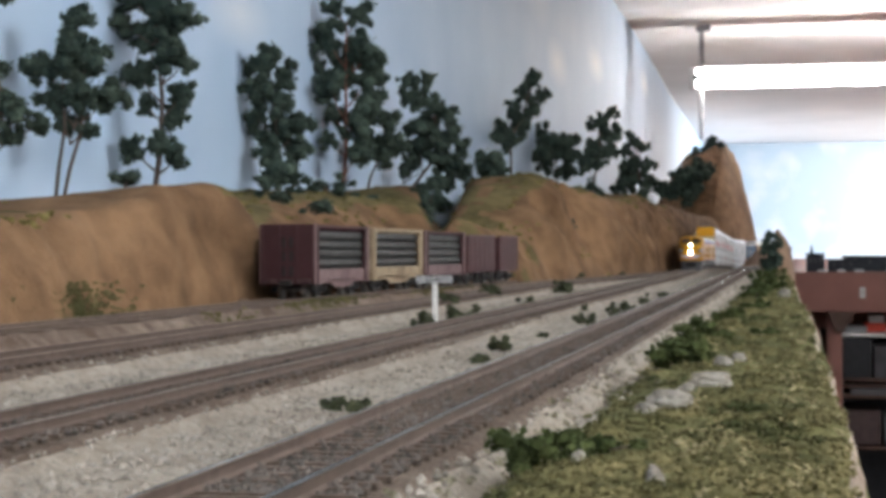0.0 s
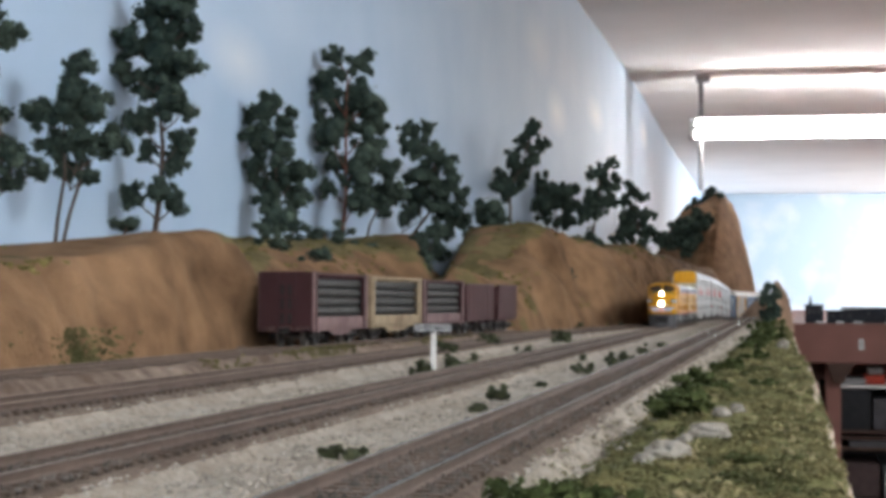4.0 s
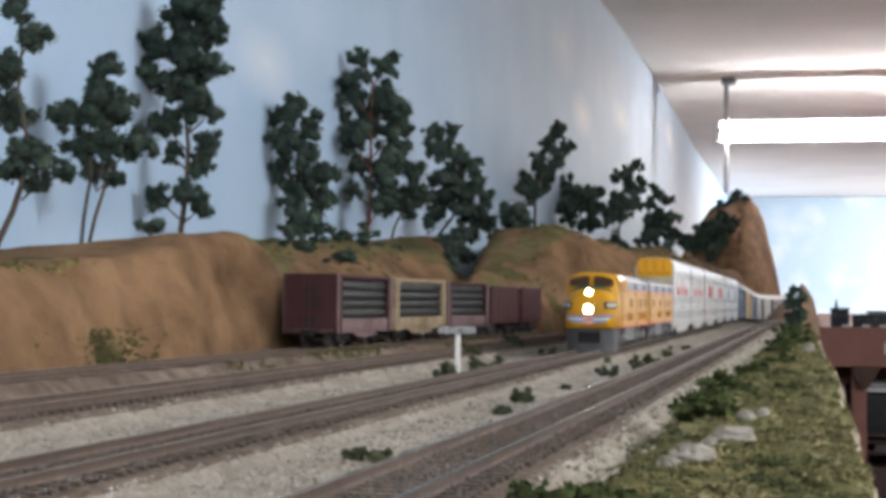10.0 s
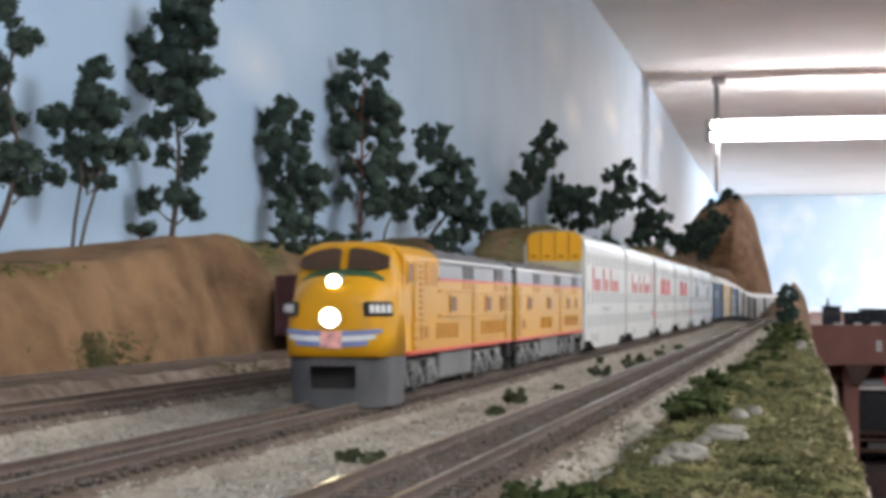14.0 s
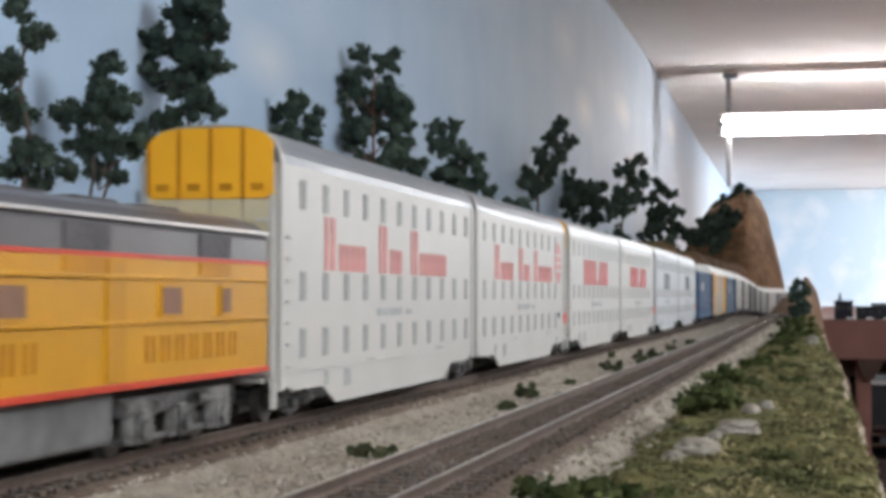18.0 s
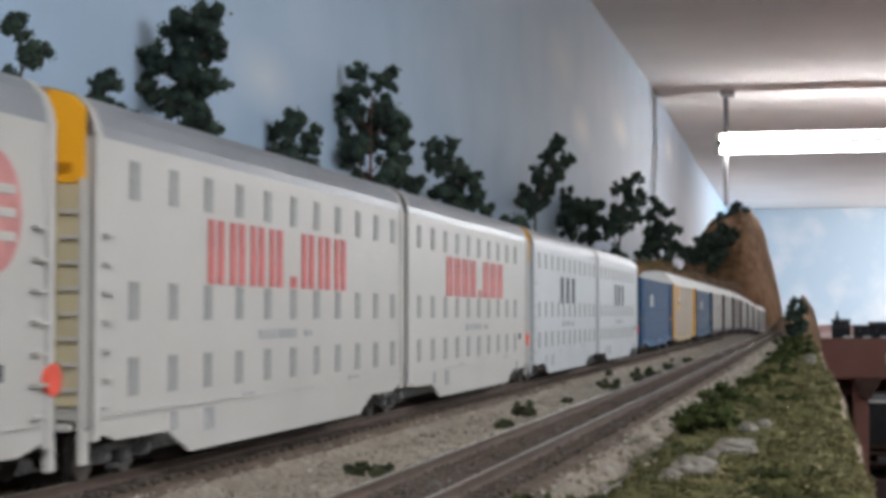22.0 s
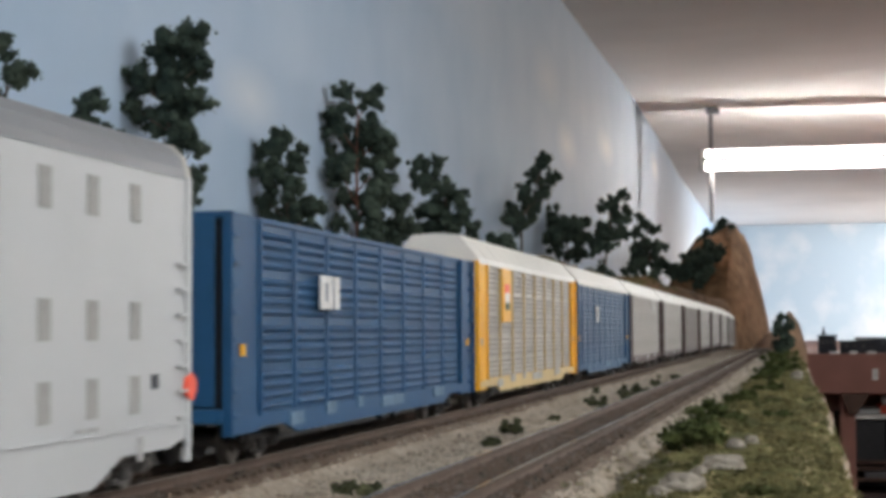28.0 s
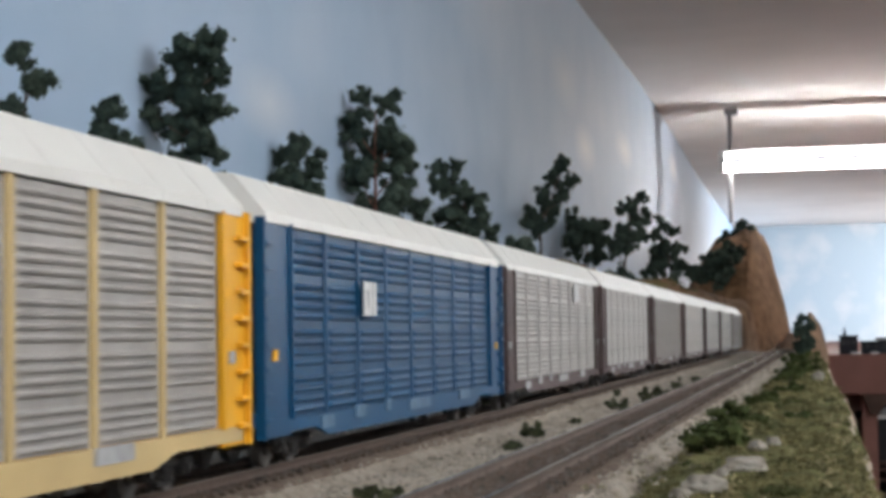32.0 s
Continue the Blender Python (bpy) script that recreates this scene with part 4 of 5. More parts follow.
    pw = 0.0011 if posts is M_CREAM else 0.0010
    bw = (a1 - a0) / bays
    for s in (-1, 1):
        for i in range(bays):
            piece("side_panel", ("panel", round(bw, 4), top, ribs), lambda: corrugated_bm(bw - 0.001, 0.0106, top - 0.001, ribs, 0.0008 if blue else 0.0010), panel, ob, s * (W - 0.0006), a0 + bw * (i + 0.5), 0, 0 if s > 0 else 180)
        for i in range(1, bays):
            piece("side_post", ("post", top, pw), lambda: boxm(-0.0006, 0.0006, -pw, pw, 0.0100, top), posts or panel, ob, s * (W - (0.0003 if posts is M_CREAM else 0.0008 if blue else 0.0005)), a0 + bw * i)
        for y, w in ((f, fw), (L / 2, rw)):
            d = 1 if y < 0 else -1
            ep = piece("end_post", ("endpost", top, w), lambda: boxm(-0.0007, 0.0007, -w / 2 + 0.0006, w / 2, 0.0060, top + 0.0005, bevel=0.0003), frame_m, ob, s * (W - 0.0005), y + d * w / 2)
            piece("end_flange", ("flange", top), lambda: boxm(-0.0012, 0.0012, -0.0007, 0.0007, 0.0060, top + 0.0005), frame_m, ep, s * 0.0008, -d * (w / 2 - 0.0012))
            piece("inner_flange", ("inner", top), lambda: boxm(-0.0006, 0.0006, -0.0005, 0.0005, 0.0100, top), frame_m, ep, s * 0.0008, d * (w / 2 - 0.0006))
            for k in range(8):
                piece("step_bracket", "bracket", lambda: boxm(-0.0011, 0.0011, -0.0030, 0.0030, -0.0005, 0.0005), frame_m, ep, s * 0.0012, -d * (w / 2 - 0.0048), 0.0105 + k * 0.0062)
        pts = [(f + 0.004, 0.0104), (f + 0.004, 0.0070), (f + 0.046, 0.0070), (f + 0.058, 0.0042), (L / 2 - 0.058, 0.0042), (L / 2 - 0.046, 0.0070), (L / 2 - 0.004, 0.0070), (L / 2 - 0.004, 0.0104)]
        part("side_sill", loft([[(s * (W + 0.0004) - s * 0.001 * k, y, z) for y, z in pts] for k in (0, 1)]), M_CREAM if frame_m is M_ORANGE else frame_m, ob)
        for y0, y1, z0 in ((0.050, 0.062, 0.0062), (0.085, 0.095, 0.0075), (0.120, 0.126, 0.0080), (0.150, 0.180, 0.0068), (0.228, 0.246, 0.0072)):
            bar(ob, "data_plate", f + y0, f + y1, z0, z0 + 0.0034, W + 0.0006, M_BLUEPLATE if blue else M_PALEINK, s)
        bar(ob, "notice_plate", L / 2 - 0.0128, L / 2 - 0.0098, 0.0250, 0.0278, W + 0.0005, M_ORANGE if blue else M_PALEINK, s)
        bar(ob, "notice_plate", f + 0.0098, f + 0.0128, 0.0250, 0.0278, W + 0.0005, M_ORANGE if blue else M_PALEINK, s)
    if roof_m is not None:
        prof = [(W + 0.0006, top - 0.0006), (W + 0.0006, top + 0.0018), (0.0100, top + 0.0116), (0, top + 0.0124)]
        sec = prof + [(-x, z) for x, z in reversed(prof[:-1])]
        rf = part("roof", loft([[(x, y, z) for x, z in sec] for y in (f + 0.004, L / 2 - 0.004)]), roof_m, ob, "white painted roof with sloped edges")
        for i in range(1, 12):
            y = f + i * L / 12
            part("roof_seam", loft([[(x * 1.004, y + d, z + 0.0001) for x, z in sec] for d in (-0.0004, 0.0004)]), roof_m, rf)
    else:
        part("roof", boxm(-W, W, f + 0.002, L / 2 - 0.002, top - 0.001, top + 0.0006, bevel=0.0003), frame_m, ob)
    for sg in (-1, 1):
        e = sg * (L / 2 - 0.001)
        for k in range(4):
            x0 = -0.0150 + k * 0.0076
            part("end_door", boxm(x0, x0 + 0.0070, e - 0.0006, e + 0.0006, 0.0130, top - 0.001, bevel=0.0002), frame_m if panel is not M_ZINC or frame_m is not M_ORANGE else M_ORANGE, ob)
        coupler(ob, e, sg)
        truck(ob, sg * (L / 2 - 0.040), M_BLACKIRON)
    if plate:
        y0, y1, z0, z1, m = plate
        pl = bar(ob, "name_plate", f + y0, f + y1, z0, z1, W + 0.0010, m if m is not M_DECALW else panel)
        if m is M_DECALW:
            h, w = z1 - z0, y1 - y0
            for a0_, a1_, b0, b1 in ((-0.5, 0.1, 0.28, 0.5), (-0.5, -0.28, -0.28, 0.28), (-0.5, 0.1, -0.5, -0.28), (-0.12, 0.1, -0.28, 0.28), (0.22, 0.48, -0.5, 0.5)):
                bar(pl, "emblem_bar", w * a0_, w * a1_, h * b0, h * b1, 0.0004, M_DECALW)
        else:
            bar(pl, "emblem_block", -0.0056, 0.0056, -0.0032, 0.0012, 0.0003, M_DECALW)
            bar(pl, "emblem_block", -0.0048, 0.0060, -0.0066, -0.0032, 0.0003, M_GREEN)
            bar(pl, "emblem_block", -0.0060, 0.0050, 0.0012, 0.0050, 0.0003, M_BRAKE)
    return ob


A = loco("locomotive", True, 3, "yellow and grey streamlined model diesel locomotive with lit headlights")
B = loco("booster_locomotive", False, 3, "yellow and grey cabless model diesel booster unit")
enlist(A, -0.4965, 0.2455, 0.137)
enlist(B, -0.2480, 0.2455, 0.137)
for i, (paint, words, disc, label) in enumerate(FAMILIES):
    for first in (True, False):
        c = auto_carrier(first, paint, {"words": words, "disc": disc and not first, "label": label})
        s = (2 * i + (0 if first else 1)) * 0.2546 + (0.0068 if first else 0.0038)
        enlist(c, s, 0.2440 if first else 0.2402, 0.20)
RACKS = (
    (M_BLUE, M_BLUE, None, 0.0590, 8, "faded blue rack car with a white square emblem", (0.076, 0.096, 0.0372, 0.0466, M_DECALW), M_BLUE),
    (M_ZINC, M_ORANGE, M_ROOFW, 0.0598, 8, "silver rack car with yellow frame and white roof", (0.059, 0.083, 0.0350, 0.0590, M_ORANGE), M_CREAM),
    (M_BLUE2, M_BLUE2, M_ROOFW, 0.0598, 8, "blue rack car with white roof and white emblem", (0.092, 0.106, 0.0370, 0.0470, M_DECALW), M_BLUE2),
    (M_ZINC, M_UMBER, M_ROOFW, 0.0598, 8, "silver rack car with dark brown end posts", (0.205, 0.222, 0.0480, 0.0580, M_DECALW), M_ZINC),
    (M_ZINC, M_UMBER, M_ROOFW, 0.0598, 8, "silver rack car with dark brown end posts", None, M_ZINC),
    (M_TAUPE, M_UMBER, M_ROOFW, 0.0598, 8, "taupe grey rack car with brown end posts", None, M_TAUPE),
    (M_ZINC, M_UMBER, M_ROOFW, 0.0598, 8, "silver rack car with dark brown end posts", None, M_ZINC),
    (M_ZINC, M_UMBER, M_ROOFW, 0.0598, 8, "silver rack car with dark brown end posts", None, M_ZINC),
    (M_ZINC, M_TAUPE, M_ROOFW, 0.0598, 8, "silver grey rack car at the end of the train", None, M_ZINC),
    (M_TAUPE, M_TAUPE, M_ROOFW, 0.0598, 8, "taupe grey rack car at the end of the train", None, M_TAUPE),
)
for i, (panel, fr, rf, top, bays, label, plate, posts) in enumerate(RACKS):
    cut = 0.010 if rf is None else 0.0
    enlist(rack_car(panel, fr, rf, top, bays, label, plate, posts), 6 * 0.2546 + 0.0045 + i * 0.324 + cut, 0.3150 - cut, 0.235)

# ---- ties ----
def tie_bm():
    return boxm(-0.0145, 0.0145, -0.0013, 0.0013, -0.0042, -0.0021, bevel=0.0002)


def sleepers(f, y0, y1, tracks_ob, count):
    """Single ties near the camera, the far ones joined."""
    ys = np.arange(y0, y1, 0.0066)
    me = shared("tie", lambda: mesh_of(boxm(-0.0145, 0.0145, -0.0013, 0.0013, -0.0042, -0.0021), M_TIE))
    for y in ys[:count]:
        t = new("tie", me)
        t.parent = tracks_ob
        t.matrix_basis = pose(float(f(y)) + random.uniform(-0.0006, 0.0006), y + random.uniform(-0.0004, 0.0004), float(top_z(f, y)), 0, 0, random.uniform(-1.2, 1.2))
    V, F = [], []
    for y in ys[count:]:
        x, z, k = float(f(y)), float(top_z(f, y)), len(V)
        for a in (-0.0145, 0.0145):
            for b in (-0.0013, 0.0013):
                V += [(x + a, y + b, z - 0.0042), (x + a, y + b, z - 0.0021)]
        F += [(k + 1, k + 5, k + 7, k + 3), (k, k + 1, k + 3, k + 2), (k + 4, k + 6, k + 7, k + 5), (k, k + 4, k + 5, k + 1), (k + 2, k + 3, k + 7, k + 6)]
    if V:
        tagged(pydata("tie_row", V, F, M_TIE, tracks_ob), kind="stuff")


# ---- foliage and loose stuff ----
RNG = np.random.default_rng(11)
M_LEAF = mat("dark_foliage", (0.026, 0.040, 0.033), 1.0, var=0.3, scale=60, col2=(0.066, 0.088, 0.066), spec=0.1, island=0.35)
M_LEAF2 = mat("green_foliage", (0.028, 0.033, 0.018), 1.0, var=0.3, scale=90, col2=(0.080, 0.086, 0.046), spec=0.1, island=0.4)
M_BUSH = mat("bush_foliage", (0.024, 0.034, 0.011), 1.0, var=0.3, scale=90, col2=(0.080, 0.094, 0.034), spec=0.1, island=0.35)
M_TURFBIT = mat("turf_tuft", (0.045, 0.052, 0.018), 1.0, var=0.3, scale=55, col2=(0.19, 0.160, 0.075), spec=0.1, island=0.12)
M_STRAW = mat("straw_tuft", (0.20, 0.165, 0.085), 1.0, var=0.3, scale=60, col2=(0.32, 0.275, 0.155), spec=0.1, island=0.3)
M_BARK = mat("grey_brown_bark", (0.10, 0.075, 0.06), 0.9, var=0.3, scale=150, bump=0.5)
M_BARKR = mat("reddish_bark", (0.16, 0.075, 0.055), 0.9, var=0.3, scale=150, bump=0.5)
M_STONE = mat("pale_stone", (0.15, 0.125, 0.098), 0.95, var=0.2, scale=130, bump=1.0, col2=(0.36, 0.33, 0.285))
ICO = [(0, 0, 1), (0.894, 0, 0.447), (0.276, 0.851, 0.447), (-0.724, 0.526, 0.447), (-0.724, -0.526, 0.447), (0.276, -0.851, 0.447),
       (0.724, 0.526, -0.447), (-0.276, 0.851, -0.447), (-0.894, 0, -0.447), (-0.276, -0.851, -0.447), (0.724, -0.526, -0.447), (0, 0, -1)]
ICOF = [(0, 1, 2), (0, 2, 3), (0, 3, 4), (0, 4, 5), (0, 5, 1), (1, 6, 2), (2, 7, 3), (3, 8, 4), (4, 9, 5), (5, 10, 1),
        (2, 6, 7), (3, 7, 8), (4, 8, 9), (5, 9, 10), (1, 10, 6), (11, 7, 6), (11, 8, 7), (11, 9, 8), (11, 10, 9), (11, 6, 10)]


def tufts(name, centres, radii, bits, size, material, parent=None, core=0.78, squash=1.0):
    """Many small leaf flakes round each centre, over a rough core."""
    c, r = np.asarray(centres, float), np.asarray(radii, float)
    n = len(c)
    d = RNG.normal(size=(n, bits, 3))
    d /= np.linalg.norm(d, axis=2, keepdims=True)
    rad = r[:, None, None] * RNG.uniform(0.70, 1.22, (n, bits, 1))
    p = c[:, None, :] + d * rad * np.array([1, 1, squash])
    u = RNG.normal(size=(n, bits, 3))
    u /= np.linalg.norm(u, axis=2, keepdims=True)
    w = np.cross(d, u)
    w /= np.linalg.norm(w, axis=2, keepdims=True) + 1e-9
    s = size * RNG.uniform(0.6, 1.4, (n, bits, 1))
    q = np.stack([p - u * s, p + w * s * 0.8, p + u * s, p - w * s * 0.8], axis=2).reshape(-1, 3)
    faces = np.arange(len(q)).reshape(-1, 4)
    V, F = [tuple(v) for v in q], [tuple(f) for f in faces]
    if core:
        ico = np.array(ICO)
        for i in range(n):
            k = len(V)
            V += [tuple(v) for v in c[i] + ico * (r[i] * core * RNG.uniform(0.75, 1.15, (12, 1))) * np.array([1, 1, squash])]
            F += [(a + k, b + k, e + k) for a, b, e in ICOF]
    return pydata(name, V, F, material, parent)


def limb(bm, pts, r0, r1, seg=7):
    for i, (a, b) in enumerate(zip(pts, pts[1:])):
        t0, t1 = i / (len(pts) - 1), (i + 1) / (len(pts) - 1)
        cyl(bm, a, b, r0 + (r1 - r0) * t0, seg, r0 + (r1 - r0) * t1)


def tree(x, y, z, label, lobes, stems=1, bark=None, seed=1, fine=0.0017):
    """Trunk with limbs, and a crown of rounded leafy lobes: each one's offset, height and radius."""
    rng = random.Random(seed)
    ob = empty("tree", pose(x, y, z), label=label, category="tree", group="trees on the hillside")
    bm = bmesh.new()
    tall = max(b for a, b, c in lobes)
    r = 0.0024 * (tall / 0.15) ** 0.5
    def spine(h):
        w = [(math.exp(-((b - h) / (0.22 * tall)) ** 2), a) for a, b, c in lobes]
        low = min(b for a, b, c in lobes)
        return sum(p * q for p, q in w) / (sum(p for p, q in w) + 1e-9) * min(1.0, h / max(low, 0.02))
    for k in range(stems):
        side = (k - (stems - 1) / 2) * 0.006
        pts = [Vector((side * 0.4, 0, -0.025))] + [Vector((spine(tall * q) + side * (1 + 2.2 * q), 0.004 * rng.uniform(-1, 1), tall * q)) for q in (0.2, 0.42, 0.66, 0.92)]
        limb(bm, pts, r if stems == 1 else r * 0.7, r * 0.3)
    clumps, radii = [], []
    for a, b, c in lobes:
        c *= 1.28
        mid = Vector((a, rng.uniform(-0.7, 0.7) * c, b))
        root = Vector((spine(max(0.0, b - 1.3 * c)), 0, max(0.0, b - 1.3 * c)))
        limb(bm, [root, (root + mid) / 2 + Vector((0, 0, -0.1 * c)), mid], r * 0.4, r * 0.15, 5)
        clumps.append(mid)
        radii.append(c * 0.62)
        for k in range(15):
            d = Vector((rng.gauss(0, 1), rng.gauss(0, 1), rng.gauss(0, 1))).normalized()
            clumps.append(mid + d * c * rng.uniform(0.45, 0.86))
            radii.append(c * rng.uniform(0.15, 0.42))
    part("trunk", bm, bark or M_BARK, ob)
    tufts("crown", clumps, radii, 24, fine, M_LEAF, ob, core=0.86)
    return ob


def bush(x, y, z, r, label, material=None, name="bush", n=7, flat=0.7):
    ob = empty(name, pose(x, y, z), label=label, category="bush", group="small bushes")
    cs = [(random.gauss(0, 0.62) * r, random.gauss(0, 0.6) * r, abs(random.gauss(0.45, 0.40)) * r * flat) for _ in range(n)]
    tufts("foliage", cs, [r * random.uniform(0.22, 0.50) for _ in cs], 55, max(0.0007, r * 0.10), material or M_LEAF2, ob, squash=flat)
    bm = bmesh.new()
    for q in cs[:3]:
        limb(bm, [(0, 0, -0.003), (q[0] * 0.5, q[1] * 0.5, q[2] * 0.6), q], r * 0.06, r * 0.03, 5)
    part("stem", bm, M_BARK, ob)
    return ob


def rock(x, y, z, sx, sy, sz, rz, label, seed):
    bm = bmesh.new()
    bmesh.ops.create_icosphere(bm, subdivisions=3, radius=1)
    for v in bm.verts:
        k = 1 + 0.42 * fbm(v.co.x * 1.3 + seed, v.co.y * 1.3, v.co.z * 1.3, 5)
        q = v.co * k
        v.co = Vector((max(-0.95, min(0.95, q.x)) * sx, max(-0.95, min(0.95, q.y)) * sy, max(-0.6, min(0.95, q.z)) * sz))
    ob = part("rock", bm, M_STONE)
    ob.matrix_basis = pose(x, y, z, 0, 0, rz)
    ob.data.transform(Matrix.Scale(0.57, 4))
    return tagged(ob, label=label, category="rock", group="pale rocks")


def scatter(name, n, place, size, material, label, flat=0.8):
    """Loose stones as small rough octahedra."""
    base = np.array([(1, 0, 0), (-1, 0, 0), (0, 1, 0), (0, -1, 0), (0, 0, 1), (0, 0, -1)], float)
    tri = [(0, 2, 4), (2, 1, 4), (1, 3, 4), (3, 0, 4), (2, 0, 5), (1, 2, 5), (3, 1, 5), (0, 3, 5)]
    V, F = [], []
    for i in range(n):
        x, y, z = place()
        s = size * random.uniform(0.5, 1.35)
        a = random.random() * 6.3
        rot = np.array([(math.cos(a), -math.sin(a), 0), (math.sin(a), math.cos(a), 0), (0, 0, flat)])
        v = (base * RNG.uniform(0.6, 1.3, (6, 1))) @ rot.T * s
        k = len(V)
        V += [(x + q[0], y + q[1], z + q[2]) for q in v]
        F += [(p + k, q + k, r + k) for p, q, r in tri]
    return tagged(pydata(name, V, F, material), kind="stuff", label=label)


# trees along the top of the cliff
tree(-0.552, 1.043, 0.054, "dark green model tree on the cliff top",
     [(0.041, 0.152, 0.011), (0.032, 0.169, 0.008), (0.024, 0.127, 0.012), (0.027, 0.101, 0.012), (0.039, 0.073, 0.01), (0.053, 0.067, 0.011), (0.063, 0.059, 0.007), (0.045, 0.052, 0.007), (0.025, 0.064, 0.011)], seed=41)
tree(-0.552, 1.21, 0.063, "broad dark green model tree with two stems",
     [(0.023, 0.143, 0.011), (0.018, 0.128, 0.012), (-0.008, 0.106, 0.012), (0.012, 0.105, 0.014), (0.032, 0.112, 0.016), (-0.002, 0.083, 0.013), (0.022, 0.085, 0.016), (0.042, 0.085, 0.014), (0.007, 0.063, 0.008), (0.025, 0.061, 0.008)], 2, seed=42)
tree(-0.552, 1.409, 0.077, "very tall dark green model tree on the cliff top",
     [(0.021, 0.208, 0.021), (-0.001, 0.197, 0.018), (0.035, 0.188, 0.011), (-0.019, 0.177, 0.015), (0.007, 0.167, 0.022), (0.029, 0.154, 0.015), (-0.028, 0.155, 0.015), (-0.007, 0.137, 0.019), (0.019, 0.124, 0.018), (0.033, 0.117, 0.012), (-0.014, 0.108, 0.016), (0.029, 0.089, 0.012), (0.02, 0.074, 0.013), (-0.006, 0.08, 0.009), (-0.012, 0.041, 0.012), (0.014, 0.046, 0.012), (0.027, 0.036, 0.011)], seed=43)
tree(-0.552, 1.764, 0.09, "tall dense dark green model tree on the cliff",
     [(-0.007, 0.139, 0.02), (-0.029, 0.137, 0.01), (0.013, 0.13, 0.013), (-0.013, 0.11, 0.017), (0.01, 0.102, 0.019), (-0.02, 0.085, 0.014), (0.004, 0.074, 0.02), (0.029, 0.074, 0.016), (-0.018, 0.065, 0.012), (0.001, 0.046, 0.018), (0.029, 0.049, 0.014), (0.011, 0.025, 0.019)], seed=44)
tree(-0.552, 2.042, 0.105, "very tall dark green model tree with a reddish trunk",
     [(-0.007, 0.224, 0.013), (0.024, 0.219, 0.017), (-0.013, 0.185, 0.022), (0.023, 0.178, 0.024), (0.042, 0.168, 0.017), (0.0, 0.152, 0.024), (-0.029, 0.152, 0.013), (0.032, 0.138, 0.023), (-0.007, 0.123, 0.024), (0.029, 0.107, 0.024), (-0.012, 0.093, 0.014), (0.022, 0.078, 0.025), (-0.013, 0.061, 0.012), (0.021, 0.045, 0.02)], bark=M_BARKR, seed=45)
tree(-0.552, 2.156, 0.11, "slender dark green model tree on the cliff top",
     [(0.035, 0.083, 0.018), (0.039, 0.059, 0.018), (0.023, 0.042, 0.017), (0.008, 0.06, 0.017)], seed=46)
tree(-0.552, 2.363, 0.12, "tall dark green model tree with a leaning crown",
     [(0.013, 0.15, 0.015), (0.041, 0.152, 0.012), (0.025, 0.126, 0.02), (0.051, 0.112, 0.02), (0.074, 0.098, 0.015), (0.034, 0.086, 0.026), (0.071, 0.068, 0.02), (0.089, 0.057, 0.011), (0.024, 0.059, 0.022), (0.055, 0.04, 0.022), (0.012, 0.029, 0.015)], seed=47)
tree(-0.43, 1.979, 0.062, "small dark green model tree on the slope",
     [(0.006, 0.046, 0.013), (-0.005, 0.032, 0.012), (0.013, 0.022, 0.013)], seed=48)
tree(-0.54, 2.333, 0.1, "small leaning dark green model tree",
     [(0.076, 0.048, 0.018), (0.066, 0.027, 0.015), (0.086, 0.038, 0.011)], seed=49)
tree(-0.4, 2.165, 0.06, "small thin dark green model tree in the ravine",
     [(-0.009, 0.051, 0.011), (-0.003, 0.031, 0.011), (-0.013, 0.04, 0.007)], seed=50)
tree(-0.42, 2.3, 0.08, "dark green model tree beside the ravine",
     [(0.013, 0.071, 0.021), (0.021, 0.046, 0.023), (0.006, 0.029, 0.015), (0.029, 0.029, 0.014)], seed=51)
tree(-0.54, 3.266, 0.147, "tall open dark green model tree with bare trunk",
     [(0.038, 0.21, 0.021), (0.06, 0.182, 0.013), (0.02, 0.189, 0.015), (0.042, 0.158, 0.023), (0.007, 0.147, 0.023), (-0.019, 0.109, 0.026), (0.014, 0.12, 0.021), (-0.005, 0.093, 0.02)], seed=52)
tree(-0.54, 3.854, 0.171, "broad dark green model tree on the cliff top",
     [(-0.034, 0.122, 0.028), (-0.054, 0.083, 0.028), (0.002, 0.103, 0.033), (0.031, 0.103, 0.023), (-0.015, 0.062, 0.031), (0.033, 0.07, 0.031), (0.02, 0.04, 0.023)], seed=53)
tree(-0.42, 3.496, 0.125, "slender dark green model tree with ragged crown",
     [(0.048, 0.189, 0.016), (0.023, 0.163, 0.021), (0.004, 0.159, 0.01), (0.041, 0.138, 0.023), (0.014, 0.115, 0.025), (0.042, 0.101, 0.018), (0.002, 0.08, 0.025), (0.005, 0.036, 0.014), (0.021, 0.017, 0.012)], seed=54)
tree(-0.36, 3.981, 0.14, "pointed dark green model tree on the cliff top",
     [(-0.021, 0.157, 0.012), (-0.005, 0.136, 0.016), (-0.029, 0.121, 0.017), (0.013, 0.123, 0.013), (-0.013, 0.092, 0.029), (0.021, 0.084, 0.018), (-0.021, 0.055, 0.032), (0.021, 0.044, 0.026), (-0.044, 0.034, 0.021), (0.05, 0.026, 0.018)], seed=55)
tree(-0.3, 4.547, 0.14, "rounded dark green model tree on the far cliff",
     [(0.005, 0.057, 0.033), (-0.019, 0.036, 0.021), (0.043, 0.078, 0.033), (0.032, 0.033, 0.03)], seed=56)
tree(-0.3, 5.8, 0.345, "small dark tree on top of the far hill",
     [(0.0, 0.02, 0.022), (0.022, 0.048, 0.018), (-0.03, 0.0, 0.03), (0.045, 0.03, 0.014)], seed=71, fine=0.004)
